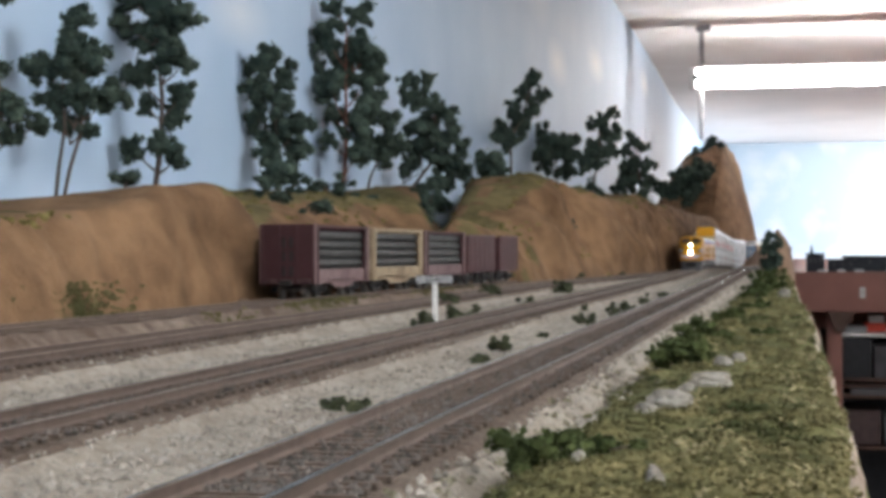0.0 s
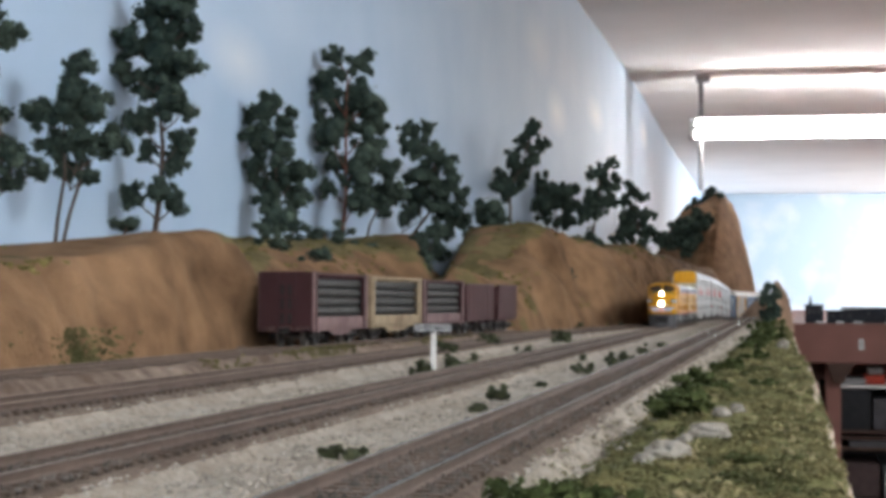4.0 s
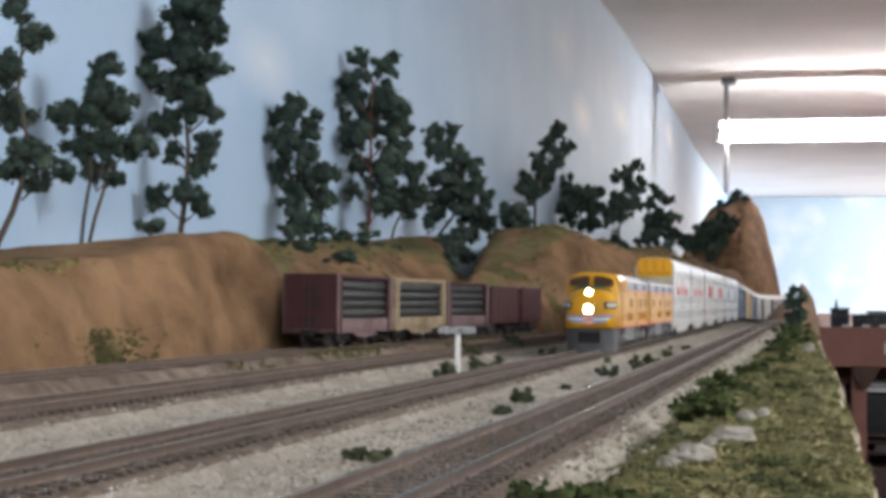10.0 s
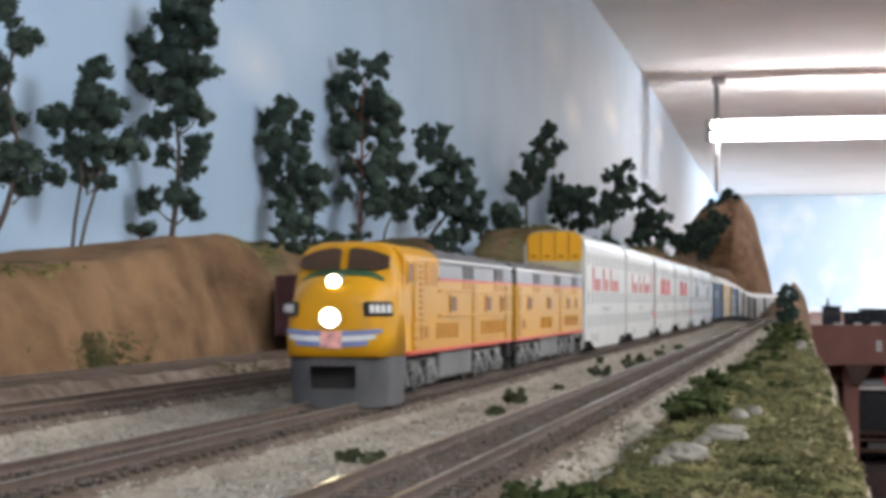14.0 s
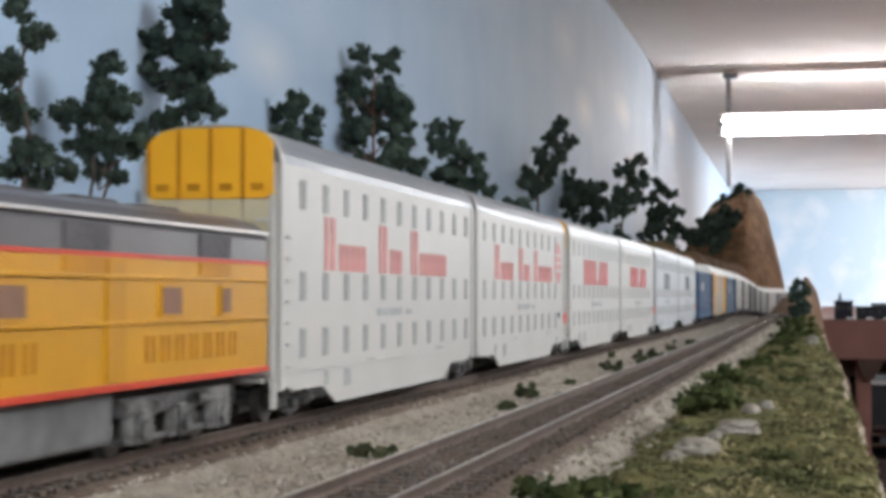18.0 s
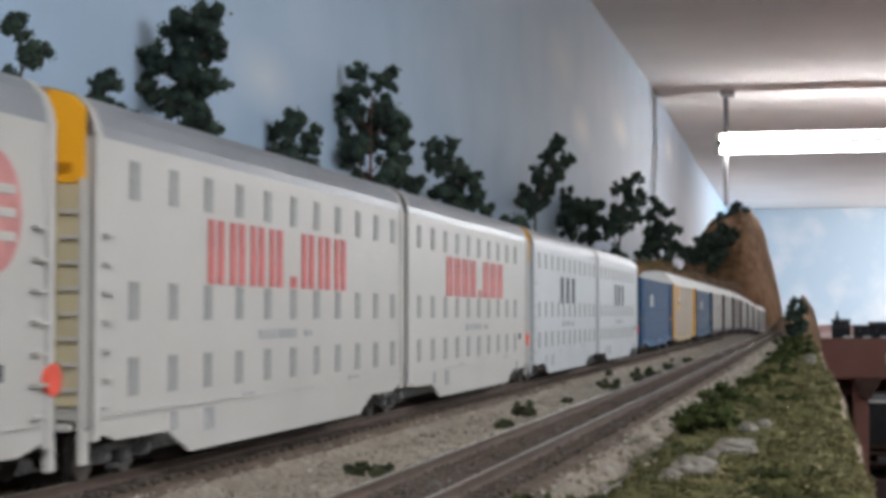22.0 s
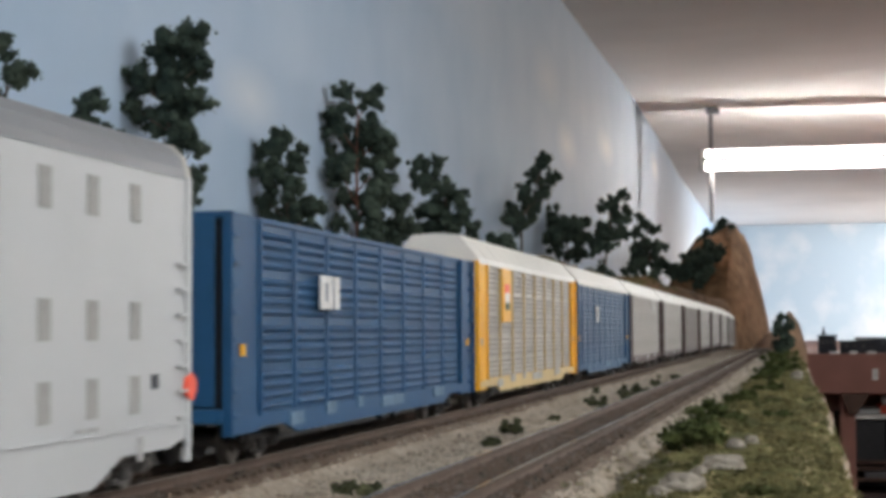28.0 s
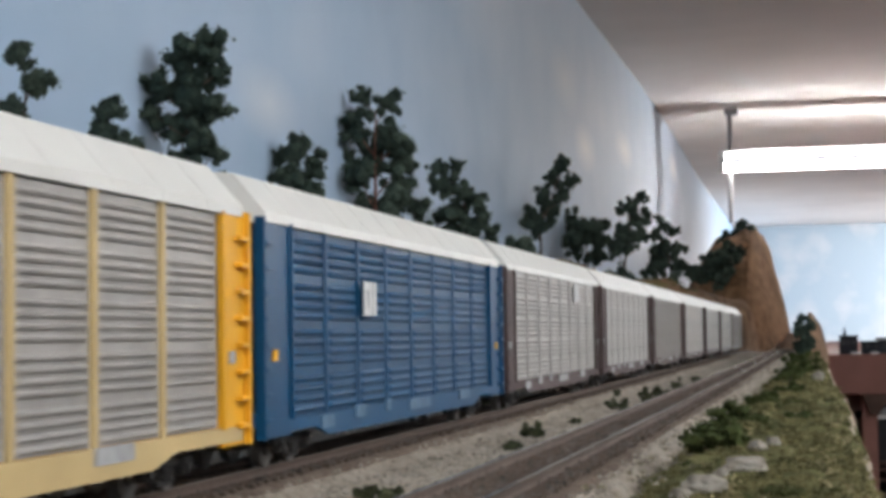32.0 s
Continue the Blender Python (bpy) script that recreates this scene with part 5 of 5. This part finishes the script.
tree(-0.33, 5.45, 0.23, "dark rounded tree on the side of the far hill",
     [(0.0, 0.02, 0.045), (0.03, 0.055, 0.035), (-0.045, 0.0, 0.04)], seed=72, fine=0.004)

# shrub at the far end of the verge
tree(-0.035, 2.36, -0.004, "small dark rounded shrub tree on the verge", [(0.0, 0.052, 0.0075), (-0.007, 0.042, 0.009), (0.007, 0.040, 0.0085), (0.0, 0.028, 0.012), (-0.006, 0.015, 0.009), (0.007, 0.017, 0.008), (0.0, 0.008, 0.007)], seed=73, fine=0.0012)

# bushes between the tracks and on the verge
for x, y, r in ((-0.1085, 0.412, 0.0052), (-0.1120, 0.408, 0.0030), (-0.110, 0.591, 0.0042), (-0.112, 0.655, 0.0062), (-0.107, 0.900, 0.0075), (-0.106, 1.000, 0.0078), (-0.1065, 1.100, 0.0062), (-0.109, 1.236, 0.0070), (-0.108, 1.42, 0.0060), (-0.112, 0.76, 0.0028)):
    bush(x, y, ground_z(x, y) + 0.0005, r * 0.62, "small dark green bush in the ballast", M_LEAF2, n=12, flat=1.0)
for x, y, r in ((-0.187, 0.853, 0.0095), (-0.185, 0.930, 0.0120), (-0.182, 0.945, 0.0085), (-0.183, 1.177, 0.0100), (-0.207, 1.53, 0.014), (-0.210, 1.60, 0.012), (-0.230, 1.28, 0.012), (-0.225, 1.10, 0.010), (-0.340, 0.80, 0.009), (-0.240, 1.92, 0.014), (-0.243, 2.02, 0.014), (-0.232, 2.22, 0.016)):
    bush(x, y, ground_z(x, y), r * 0.62, "low dark green bush beside the track", M_LEAF2, n=12, flat=0.9)
for x, y, r in ((-0.0385, 0.272, 0.0085), (-0.0350, 0.276, 0.0065), (-0.0325, 0.488, 0.0115), (-0.0290, 0.500, 0.0095), (-0.034, 0.635, 0.009), (-0.031, 0.82, 0.008), (-0.029, 1.15, 0.010), (-0.010, 0.66, 0.006), (-0.020, 0.95, 0.008), (-0.028, 1.4, 0.013), (-0.030, 1.75, 0.014), (-0.024, 1.3, 0.01), (-0.034, 2.0, 0.014)):
    bush(x, y, verge_z(x, y) - 0.0005, r * 0.74, "green bush on the turf verge", M_BUSH, n=18, flat=0.66)
# bushes on the cliff top
for x, y, z, r in ((-0.43, 1.55, 0.085, 0.016), (-0.45, 1.42, 0.088, 0.012), (-0.44, 1.70, 0.078, 0.013), (-0.40, 0.98, 0.072, 0.010), (-0.37, 1.20, 0.068, 0.012), (-0.40, 1.80, 0.060, 0.018), (-0.31, 2.45, 0.105, 0.02), (-0.38, 0.66, 0.052, 0.008), (-0.36, 1.26, 0.060, 0.011),
                   (-0.285, 2.10, 0.055, 0.016), (-0.28, 2.02, 0.045, 0.012), (-0.30, 3.15, 0.115, 0.03), (-0.27, 3.0, 0.06, 0.022), (-0.45, 1.50, 0.090, 0.014)):
    bush(x, y, z, r, "dark green bush on the cliff", M_LEAF, n=10)

# dark lumps stand in for the shade in the hollow at the cliff's foot
for x, y, sx, sz, seed in ((-0.333, 1.000, 0.012, 0.012, 31), (-0.330, 0.972, 0.009, 0.009, 33), (-0.328, 1.022, 0.008, 0.007, 35)):
    r = rock(x, y, -0.006, sx, sx * 1.3, sz, 20, "brown lumps put in for the dark hollow at the cliff foot", seed)
    r.data.materials.clear()
    r.data.materials.append(M_YARD)
# pale logs and stones on the verge
rock(-0.0252, 0.343, 0.0004, 0.0085, 0.0062, 0.0042, 12, "pale grey rock lying in the turf", 2)
rock(-0.0288, 0.333, -0.0012, 0.0038, 0.0046, 0.0034, 40, "tan broken stone in the turf", 23)
rock(-0.0195, 0.393, 0.0006, 0.0092, 0.0060, 0.0036, 14, "long pale grey rock lying in the turf", 5)
rock(-0.0242, 0.384, -0.0006, 0.0030, 0.0036, 0.0024, 50, "small tan rock in the turf", 12)
rock(-0.0195, 0.462, 0.0004, 0.0042, 0.0044, 0.0030, 50, "small pale rock in the turf", 13)
rock(-0.0160, 0.480, 0.0004, 0.0036, 0.0040, 0.0026, 10, "small pale rock in the turf", 17)
rock(-0.0085, 1.14, 0.0010, 0.0065, 0.0120, 0.0075, 10, "pale rock at the shelf edge", 14)
rock(-0.0190, 0.233, -0.0015, 0.0024, 0.0024, 0.0050, 0, "short pale stub in the turf", 21)
rock(-0.0338, 0.267, -0.0022, 0.0020, 0.0020, 0.0022, 30, "small pale pebble in the turf", 29)

# turf and ballast
def verge_spot():
    y = 0.22 + 2.4 * random.random() ** 1.8
    x = random.uniform(-0.047, edge_x(y) - 0.001)
    return x, y, verge_z(x, y) if x > -0.044 + 0.010 * fbm(y * 18, x * 18, 4, 2) else -0.02


spots = [verge_spot() for _ in range(2300)]
tagged(tufts("turf", [s for s in spots], [random.uniform(0.0010, 0.0032) for _ in spots], 40, 0.00042, M_TURFBIT, core=0.7, squash=0.6), kind="stuff", label="clumpy green and yellow model turf")
spots = [s for s in (verge_spot() for _ in range(1700)) if fbm(s[0] * 45, s[1] * 18, 9, 2) > 0.10 or s[0] > -0.004]
tagged(tufts("dry_turf", spots, [random.uniform(0.0008, 0.0024) for _ in spots], 26, 0.00045, M_STRAW, core=0.5, squash=0.6), kind="stuff", label="dry straw coloured turf")


spots = []
for _ in range(420):
    y = 0.22 + 1.5 * random.random() ** 1.6
    x = -0.049 + 0.0045 * random.gauss(0, 1)
    if x > -0.0560:
        spots.append((x, y, max(ground_z(x, y), verge_z(x, y))))
tagged(tufts("edge_straw", spots, [random.uniform(0.0006, 0.0016) for _ in spots], 20, 0.0005, mat("pale_straw", (0.16, 0.145, 0.095), 1.0, var=0.3, scale=60, col2=(0.25, 0.225, 0.16), spec=0.1), core=0.5, squash=0.45), kind="stuff", label="thin straw coloured turf on the ballast's edge")


def ballast_spot():
    y = 0.22 + 2.2 * random.random() ** 1.7
    x = random.uniform(-0.30, -0.040)
    while min(abs(x - float(f(y))) for f in TRACKS) < 0.0175:
        x = random.uniform(-0.30, -0.040)
    return x, y, max(ground_z(x, y), verge_z(x, y) if x > -0.058 else -1) + 0.0001


scatter("ballast_stones", 26000, ballast_spot, 0.00082, mat("ballast_stone", (0.22, 0.19, 0.155), 0.95, var=0.2, scale=90, col2=(0.36, 0.325, 0.28), island=0.25), "loose pale grey ballast stones")


def bed_spot():
    y = 0.22 + 1.6 * random.random() ** 1.6
    f = random.choice((near_x, main_x, third_x))
    x = float(f(y)) + random.uniform(-0.0145, 0.0145)
    return x, y, float(top_z(f, y)) - 0.0024


scatter("bed_stones", 17000, bed_spot, 0.00085, mat("brown_bed_stone", (0.052, 0.044, 0.038), 0.95, var=0.2, scale=90, col2=(0.125, 0.108, 0.095), island=0.4), "weathered brown ballast stones between the ties")
# weeds along the yard and at the foot of the cliff
weeds = []
for x, y, dx, dy, n_ in ((-0.295, 1.06, 0.010, 0.09, 260), (-0.287, 1.40, 0.008, 0.12, 180), (-0.290, 0.86, 0.006, 0.05, 60), (-0.334, 0.75, 0.010, 0.06, 320), (-0.213, 1.02, 0.010, 0.05, 30)):
    for _ in range(n_):
        p, q = x + random.gauss(0, 0.5) * dx, y + random.gauss(0, 0.5) * dy
        weeds.append((p, q, dirt_z(p, q) + 0.0004))
for _ in range(420):
    q = random.gauss(0.78, 0.028)
    k = random.random() ** 1.6
    weeds.append((-0.336 - 0.006 * k, q, -0.009 + 0.024 * k))
tagged(tufts("weeds", weeds, [random.uniform(0.0006, 0.0018) for _ in weeds], 30, 0.00045, M_TURFBIT, core=0.5, squash=0.7), kind="stuff", label="low green weeds along the yard tracks")
# tufts of green on the cliff face and crest
cl = []
hill = bpy.data.objects["hillside"].data
for v in random.sample(range(len(hill.vertices)), 2600):
    q = hill.vertices[v].co
    up = hill.vertices[v].normal.z
    if -0.05 < q.y < 3.2 and q.x > -0.52 and (up > 0.72 or (q.y > 1.1 and up > 0.45 and fbm(q.x * 20, q.y * 8, q.z * 20, 2) > 0.25)):
        if fbm(q.x * 14, q.y * 6, 3, 2) > (0.12 if q.y < 1.1 else -0.15):
            cl.append((q.x, q.y, q.z))
tagged(tufts("cliff_turf", cl, [random.uniform(0.0015, 0.004) for _ in cl], 22, 0.0012, mat("olive_turf", (0.09, 0.085, 0.025), 1.0, var=0.3, scale=40, col2=(0.21, 0.17, 0.065), spec=0.1, island=0.35), core=0.6, squash=0.55), kind="stuff", label="olive green turf on the cliff tops")

# ---- station sign ----
sg = empty("station_sign", pose(-0.192, 0.905, -0.008), label="white wooden station sign board on a post", category="sign")
M_SIGN = mat("white_sign_paint", (0.72, 0.71, 0.68), 0.6, var=0.08, scale=200)
part("post", boxm(-0.0013, 0.0013, -0.0013, 0.0013, -0.004, 0.0225, bevel=0.0003), M_SIGN, sg)
bd = part("board", boxm(-0.0100, 0.0100, -0.0023, -0.0013, 0.0205, 0.0246, bevel=0.0002), M_SIGN, sg)
for x0, x1, z0, z1 in ((-0.0101, 0.0101, 0.0243, 0.0247), (-0.0101, 0.0101, 0.0204, 0.0208), (-0.0101, -0.0097, 0.0204, 0.0247), (0.0097, 0.0101, 0.0204, 0.0247)):
    part("border", boxm(x0, x1, -0.0026, -0.0022, z0, z1), M_INK, bd)
cu = bpy.data.curves.new("sign_text", "FONT")
cu.body, cu.size, cu.align_x, cu.extrude, cu.offset = "SHERMAN", 0.0041, "CENTER", 0.00004, 0.00010
tx = new("sign_text", cu)
tx.data.materials.append(M_INK)
tx.parent = bd
tx.matrix_basis = pose(0, -0.0024, 0.0212, 90, 0, 0)
sg.matrix_basis = pose(-0.192, 0.905, -0.008, 0, 0, 6)

# ---- standing freight cars on the siding ----
M_OXIDE = mat("oxide_brown_paint", (0.052, 0.021, 0.022), 0.65, var=0.15, scale=60, bump=0.1)
M_TANFRAME = mat("weathered_cream_paint", (0.17, 0.115, 0.07), 0.7, var=0.15, scale=110, col2=(0.34, 0.265, 0.17))
M_DUSTY = mat("dusty_pinkish_sill", (0.125, 0.078, 0.078), 0.75, var=0.2, scale=110, col2=(0.20, 0.135, 0.13))
M_PIPE = mat("dull_steel_pipe", (0.045, 0.044, 0.042), 0.6, metal=0.2, var=0.2, scale=60)


def pipe_car(y, L, frame_m, sill_m, label, top=0.0465, posts=()):
    W = 0.0175
    x = float(siding_x(y))
    a = math.degrees(math.atan2(float(siding_x(y + 0.06) - siding_x(y - 0.06)), 0.12))
    ob = empty("pipe_car", pose(x, y, 0, 0, 0, -a), label=label, category="rail car", group="standing freight cars")
    f = -L / 2
    part("deck", boxm(-W, W, f, L / 2, 0.0090, 0.0125, bevel=0.0004), sill_m, ob)
    for sg_ in (-1, 1):
        e = sg_ * (L / 2 - 0.0012)
        bh = part("bulkhead", boxm(-W, W, e - 0.0012, e + 0.0012, 0.0090, top, bevel=0.0003), frame_m, ob)
        for k, xx in enumerate((-0.0165, -0.0055, 0.0055, 0.0165)):
            part("stake", boxm(xx - 0.0009, xx + 0.0009, e + sg_ * 0.0012 - 0.0008, e + sg_ * 0.0012 + 0.0008, 0.0095, top - 0.0005), frame_m, bh)
        for z in (0.020, 0.0285, 0.037):
            part("rib", boxm(-W + 0.001, W - 0.001, e + sg_ * 0.0012 - 0.0006, e + sg_ * 0.0012 + 0.0006, z, z + 0.0012), frame_m, bh)
        for z in (0.014, 0.0235, 0.032):
            for xx in (-0.0035, 0.0015):
                part("end_slot", boxm(xx, xx + 0.0022, e + sg_ * 0.0012 - 0.0009, e + sg_ * 0.0012 + 0.0009, z, z + 0.0065), M_BLACKIRON, bh)
        for s in (-1, 1):
            part("corner_post", boxm(s * W - 0.0008, s * W + 0.0008, e - sg_ * 0.0062 - 0.0014, e - sg_ * 0.0062 + 0.0014, 0.0090, top - 0.0003, bevel=0.0002), frame_m, ob)
            part("corner_post", boxm(s * W - 0.0008, s * W + 0.0010, e - 0.0016, e + 0.0016, 0.0090, top, bevel=0.0002), sill_m, ob)
        coupler(ob, e - sg_ * 0.002, sg_)
        truck(ob, sg_ * (L / 2 - 0.024), M_BLACKIRON, dz=0.0)
    for s in (-1, 1):
        pts = [(f, 0.0182), (f, 0.0095), (f + 0.036, 0.0092), (f + 0.048, 0.0062), (L / 2 - 0.048, 0.0062), (L / 2 - 0.036, 0.0092), (L / 2, 0.0095), (L / 2, 0.0182)]
        part("side_board", loft([[(s * W - s * 0.001 * k, y_, z) for y_, z in pts] for k in (0, 1)]), sill_m, ob)
        part("top_rail", boxm(s * W - 0.0008, s * W + 0.0008, f, L / 2, top - 0.0022, top - 0.0004, bevel=0.0002), frame_m, ob)
    for iz in range(5):
        for ix in range(5):
            piece("pipe", ("pipe", L), lambda: cyl(bmesh.new(), (0, f + 0.007, 0), (0, L / 2 - 0.007, 0), 0.0030, 14), M_PIPE, ob, -0.0128 + ix * 0.0064, random.uniform(-0.0015, 0.0015), 0.0157 + iz * 0.0060)
    return ob


def gondola(y, L, label, top=0.0415):
    W = 0.0175
    x = float(siding_x(y))
    a = math.degrees(math.atan2(float(siding_x(y + 0.06) - siding_x(y - 0.06)), 0.12))
    ob = empty("gondola", pose(x, y, 0, 0, 0, -a), label=label, category="rail car", group="standing freight cars")
    f = -L / 2
    part("floor", boxm(-W + 0.001, W - 0.001, f + 0.001, L / 2 - 0.001, 0.0100, 0.0125), M_OXIDE, ob)
    for s in (-1, 1):
        sd = part("side", boxm(s * W - 0.0006, s * W + 0.0006, f, L / 2, 0.0115, top, bevel=0.0003), M_OXIDE, ob)
        for k in range(6):
            yy = f + L * (k + 0.5) / 6
            part("side_stake", boxm(s * (W + 0.0003) - 0.0005, s * (W + 0.0003) + 0.0005, yy - 0.0005, yy + 0.0005, 0.0120, top - 0.001), M_OXIDE, sd)
        part("cap_rail", boxm(s * W - 0.0012, s * W + 0.0012, f, L / 2, top - 0.0004, top + 0.0008, bevel=0.0002), M_UMBER, sd)
        part("end", boxm(-W, W, s * (L / 2 - 0.0008) - 0.0006, s * (L / 2 - 0.0008) + 0.0006, 0.0115, top - 0.001), M_OXIDE, ob)
        truck(ob, s * (L / 2 - 0.019), M_BLACKIRON, dz=0.0)
        coupler(ob, s * (L / 2 - 0.002), s)
    return ob


pipe_car(1.094, 0.126, M_OXIDE, M_DUSTY, "oxide brown bulkhead car loaded with grey pipes", 0.0468)
pipe_car(1.236, 0.136, M_TANFRAME, M_TANFRAME, "weathered cream bulkhead car loaded with grey pipes", 0.0462)
pipe_car(1.376, 0.126, M_OXIDE, M_DUSTY, "oxide brown bulkhead car loaded with grey pipes", 0.0455)
gondola(1.500, 0.100, "oxide brown gondola car on the siding", 0.0425)
gondola(1.607, 0.078, "short oxide brown gondola car on the siding", 0.0425)

# ---- across the aisle ----
tb = empty("far_layout_table", pose(0, 4.0, 0), label="red brown layout table across the aisle", category="table")
part("fascia", boxm(-0.022, 2.6, 0.0, 0.02, -0.113, -0.0225, bevel=0.002), M_FASCIA, tb)
part("top", boxm(-0.022, 2.6, 0.02, 5.8, -0.045, -0.026), M_FASCIA, tb)
part("side_panel", boxm(-0.022, 0.0, 0.02, 5.8, -0.113, -0.045), M_FASCIA, tb)
part("skirt", boxm(-0.022, 2.6, 0.50, 0.515, -1.2, -0.113), M_FASCIA, tb)
for x in (0.085, 0.50, 1.0):
    bm = bmesh.new()
    a = [bm.verts.new(p) for p in ((x - 0.018, 0.002, -0.113), (x + 0.045, 0.002, -0.113), (x + 0.018, 0.002, -0.160), (x, 0.002, -0.160))]
    b = [bm.verts.new(v.co + Vector((0, 0.02, 0))) for v in a]
    bm.faces.new(a)
    bm.faces.new(list(reversed(b)))
    for i in range(4):
        bm.faces.new((a[i], a[(i + 1) % 4], b[(i + 1) % 4], b[i]))
    bmesh.ops.recalc_face_normals(bm, faces=bm.faces)
    part("bracket", bm, M_WOOD, tb)
    part("leg", boxm(x - 0.02, x + 0.015, 0.03, 0.07, -1.2, -0.113, bevel=0.003), M_FASCIA, tb)
pl = part("number_plate", boxm(0.138, 0.150, -0.003, 0.0, -0.082, -0.058), M_DECALW, tb, "small white plate")
part("plate_bar", boxm(0.1415, 0.1465, -0.004, -0.003, -0.078, -0.062), M_PALEINK, pl)
cab = empty("storage_shelf", pose(0.07, 4.12, -0.62), label="dark storage shelf unit under the far table", category="shelf")
part("back", boxm(0, 1.0, 0.30, 0.31, -0.58, 0.45), M_DARK, cab)
for z in (0.445, 0.34, 0.33 - 0.005, 0.30, 0.18, 0.0, -0.2):
    part("shelf_board", boxm(0, 1.0, 0.0, 0.30, z, z + 0.007), M_WOOD if z < 0.44 else M_LAMPBODY, cab)
part("upright", boxm(-0.012, 0.0, 0.0, 0.31, -0.58, 0.45), M_WOOD, cab)
for i, (x0, x1, z0, z1, m) in enumerate(((0.004, 0.10, 0.345, 0.44, M_DARK), (0.05, 0.14, 0.305, 0.322, M_MIST), (0.105, 0.2, 0.348, 0.42, M_DKMIST), (0.02, 0.12, 0.19, 0.27, M_UMBER), (0.13, 0.22, 0.19, 0.25, M_PALEINK), (0.25, 0.4, 0.348, 0.43, M_WOOD))):
    tagged(part("storage_box", boxm(0.07 + x0, 0.07 + x1, 4.13, 4.33, -0.62 + z0, -0.62 + z1, bevel=0.003), m), label="dark storage box on the shelf", category="box", group="storage boxes")
tagged(part("red_box", boxm(0.155, 0.205, 4.16, 4.26, -0.167, -0.145, bevel=0.004), M_BRAKE), label="red plastic box on top of the shelf", category="box")
tagged(part("white_box", boxm(0.165, 0.200, 4.17, 4.25, -0.145, -0.128, bevel=0.003), M_LAMPBODY), label="white carton on the red box", category="box")
tagged(part("grey_tray", boxm(0.105, 0.160, 4.14, 4.26, -0.167, -0.152, bevel=0.004), M_PALEINK), label="grey tray on top of the shelf", category="tray")
M_SLATE = mat("dark_slate_building", (0.035, 0.038, 0.045), 0.7, var=0.2, scale=40)


def block(x, y, w, d, h, label, stack=False):
    ob = empty("model_building", pose(x, y, -0.026), label=label, category="model building", group="model buildings")
    part("wall", boxm(0, w, 0, d, 0, h, bevel=0.001), M_SLATE, ob)
    part("roof", boxm(-0.002, w + 0.002, -0.002, d + 0.002, h, h + 0.003), M_DARK, ob)
    for k in range(3):
        part("window", boxm(w * (0.15 + 0.28 * k), w * (0.15 + 0.28 * k) + 0.006, -0.001, 0.001, h * 0.55, h * 0.8), M_DKMIST, ob)
    if stack:
        part("roof_tank", cyl(bmesh.new(), (w * 0.3, d * 0.4, h + 0.003), (w * 0.3, d * 0.4, h + 0.012), 0.004, 12), M_SLATE, ob)
        part("chimney", cyl(bmesh.new(), (w * 0.3, d * 0.4, h + 0.010), (w * 0.3, d * 0.4, h + 0.022), 0.0022, 10), M_SLATE, ob)
    return ob


block(0.020, 4.15, 0.042, 0.10, 0.043, "dark slate model building with a rooftop tank", True)
block(0.072, 4.20, 0.070, 0.12, 0.029, "long low dark model building")
block(0.112, 4.35, 0.140, 0.14, 0.036, "long dark model warehouse")
block(0.27, 4.25, 0.12, 0.12, 0.030, "long low dark model building")
for x, y, w in ((0.045, 4.06, 0.022), (0.090, 4.07, 0.018), (0.128, 4.06, 0.022), (0.20, 4.06, 0.03)):
    tagged(part("model_vehicle", boxm(x, x + w, y, y + 0.012, -0.026, -0.0185, bevel=0.002), M_DECALW), label="small white model vehicle on the far layout", category="model vehicle", group="model vehicles")

# tie pieces last
TR = [o for o in bpy.data.objects if o.name.startswith("railway_track")]
sleepers(near_x, 0.22, 3.8, TR[0], 160)
sleepers(main_x, 0.20, 4.4, TR[1], 130)
sleepers(third_x, 0.35, 2.4, TR[2], 0)
sleepers(siding_x, 0.5, 1.7, TR[3], 0)


# ---- the train's run ----
def on_track(s, wheelbase):
    a, b = s - wheelbase / 2, s + wheelbase / 2
    pa = Vector((float(main_x(a)), a, float(rail_z(a))))
    pb = Vector((float(main_x(b)), b, float(rail_z(b))))
    d = pb - pa
    return pose(*((pa + pb) / 2), math.degrees(math.atan2(d.z, d.y)), 0, -math.degrees(math.atan2(d.x, d.y)))


def train_way(t):
    """Place along the line of the first auto carrier's front: a steady run of 0.157 m/s."""
    drift = ((0, 0.0), (19, 0.0), (20.5, 0.001), (22, 0.005), (25, 0.0067), (28, 0.002), (32, -0.0007))
    return 3.2221 - 0.1565 * t + lerp(t, drift)


def motions():
    for ob, s, wb in TRAIN:
        walk(ob, [(t, on_track(train_way(t) + s, wb)) for t in range(0, 33)])


motions()
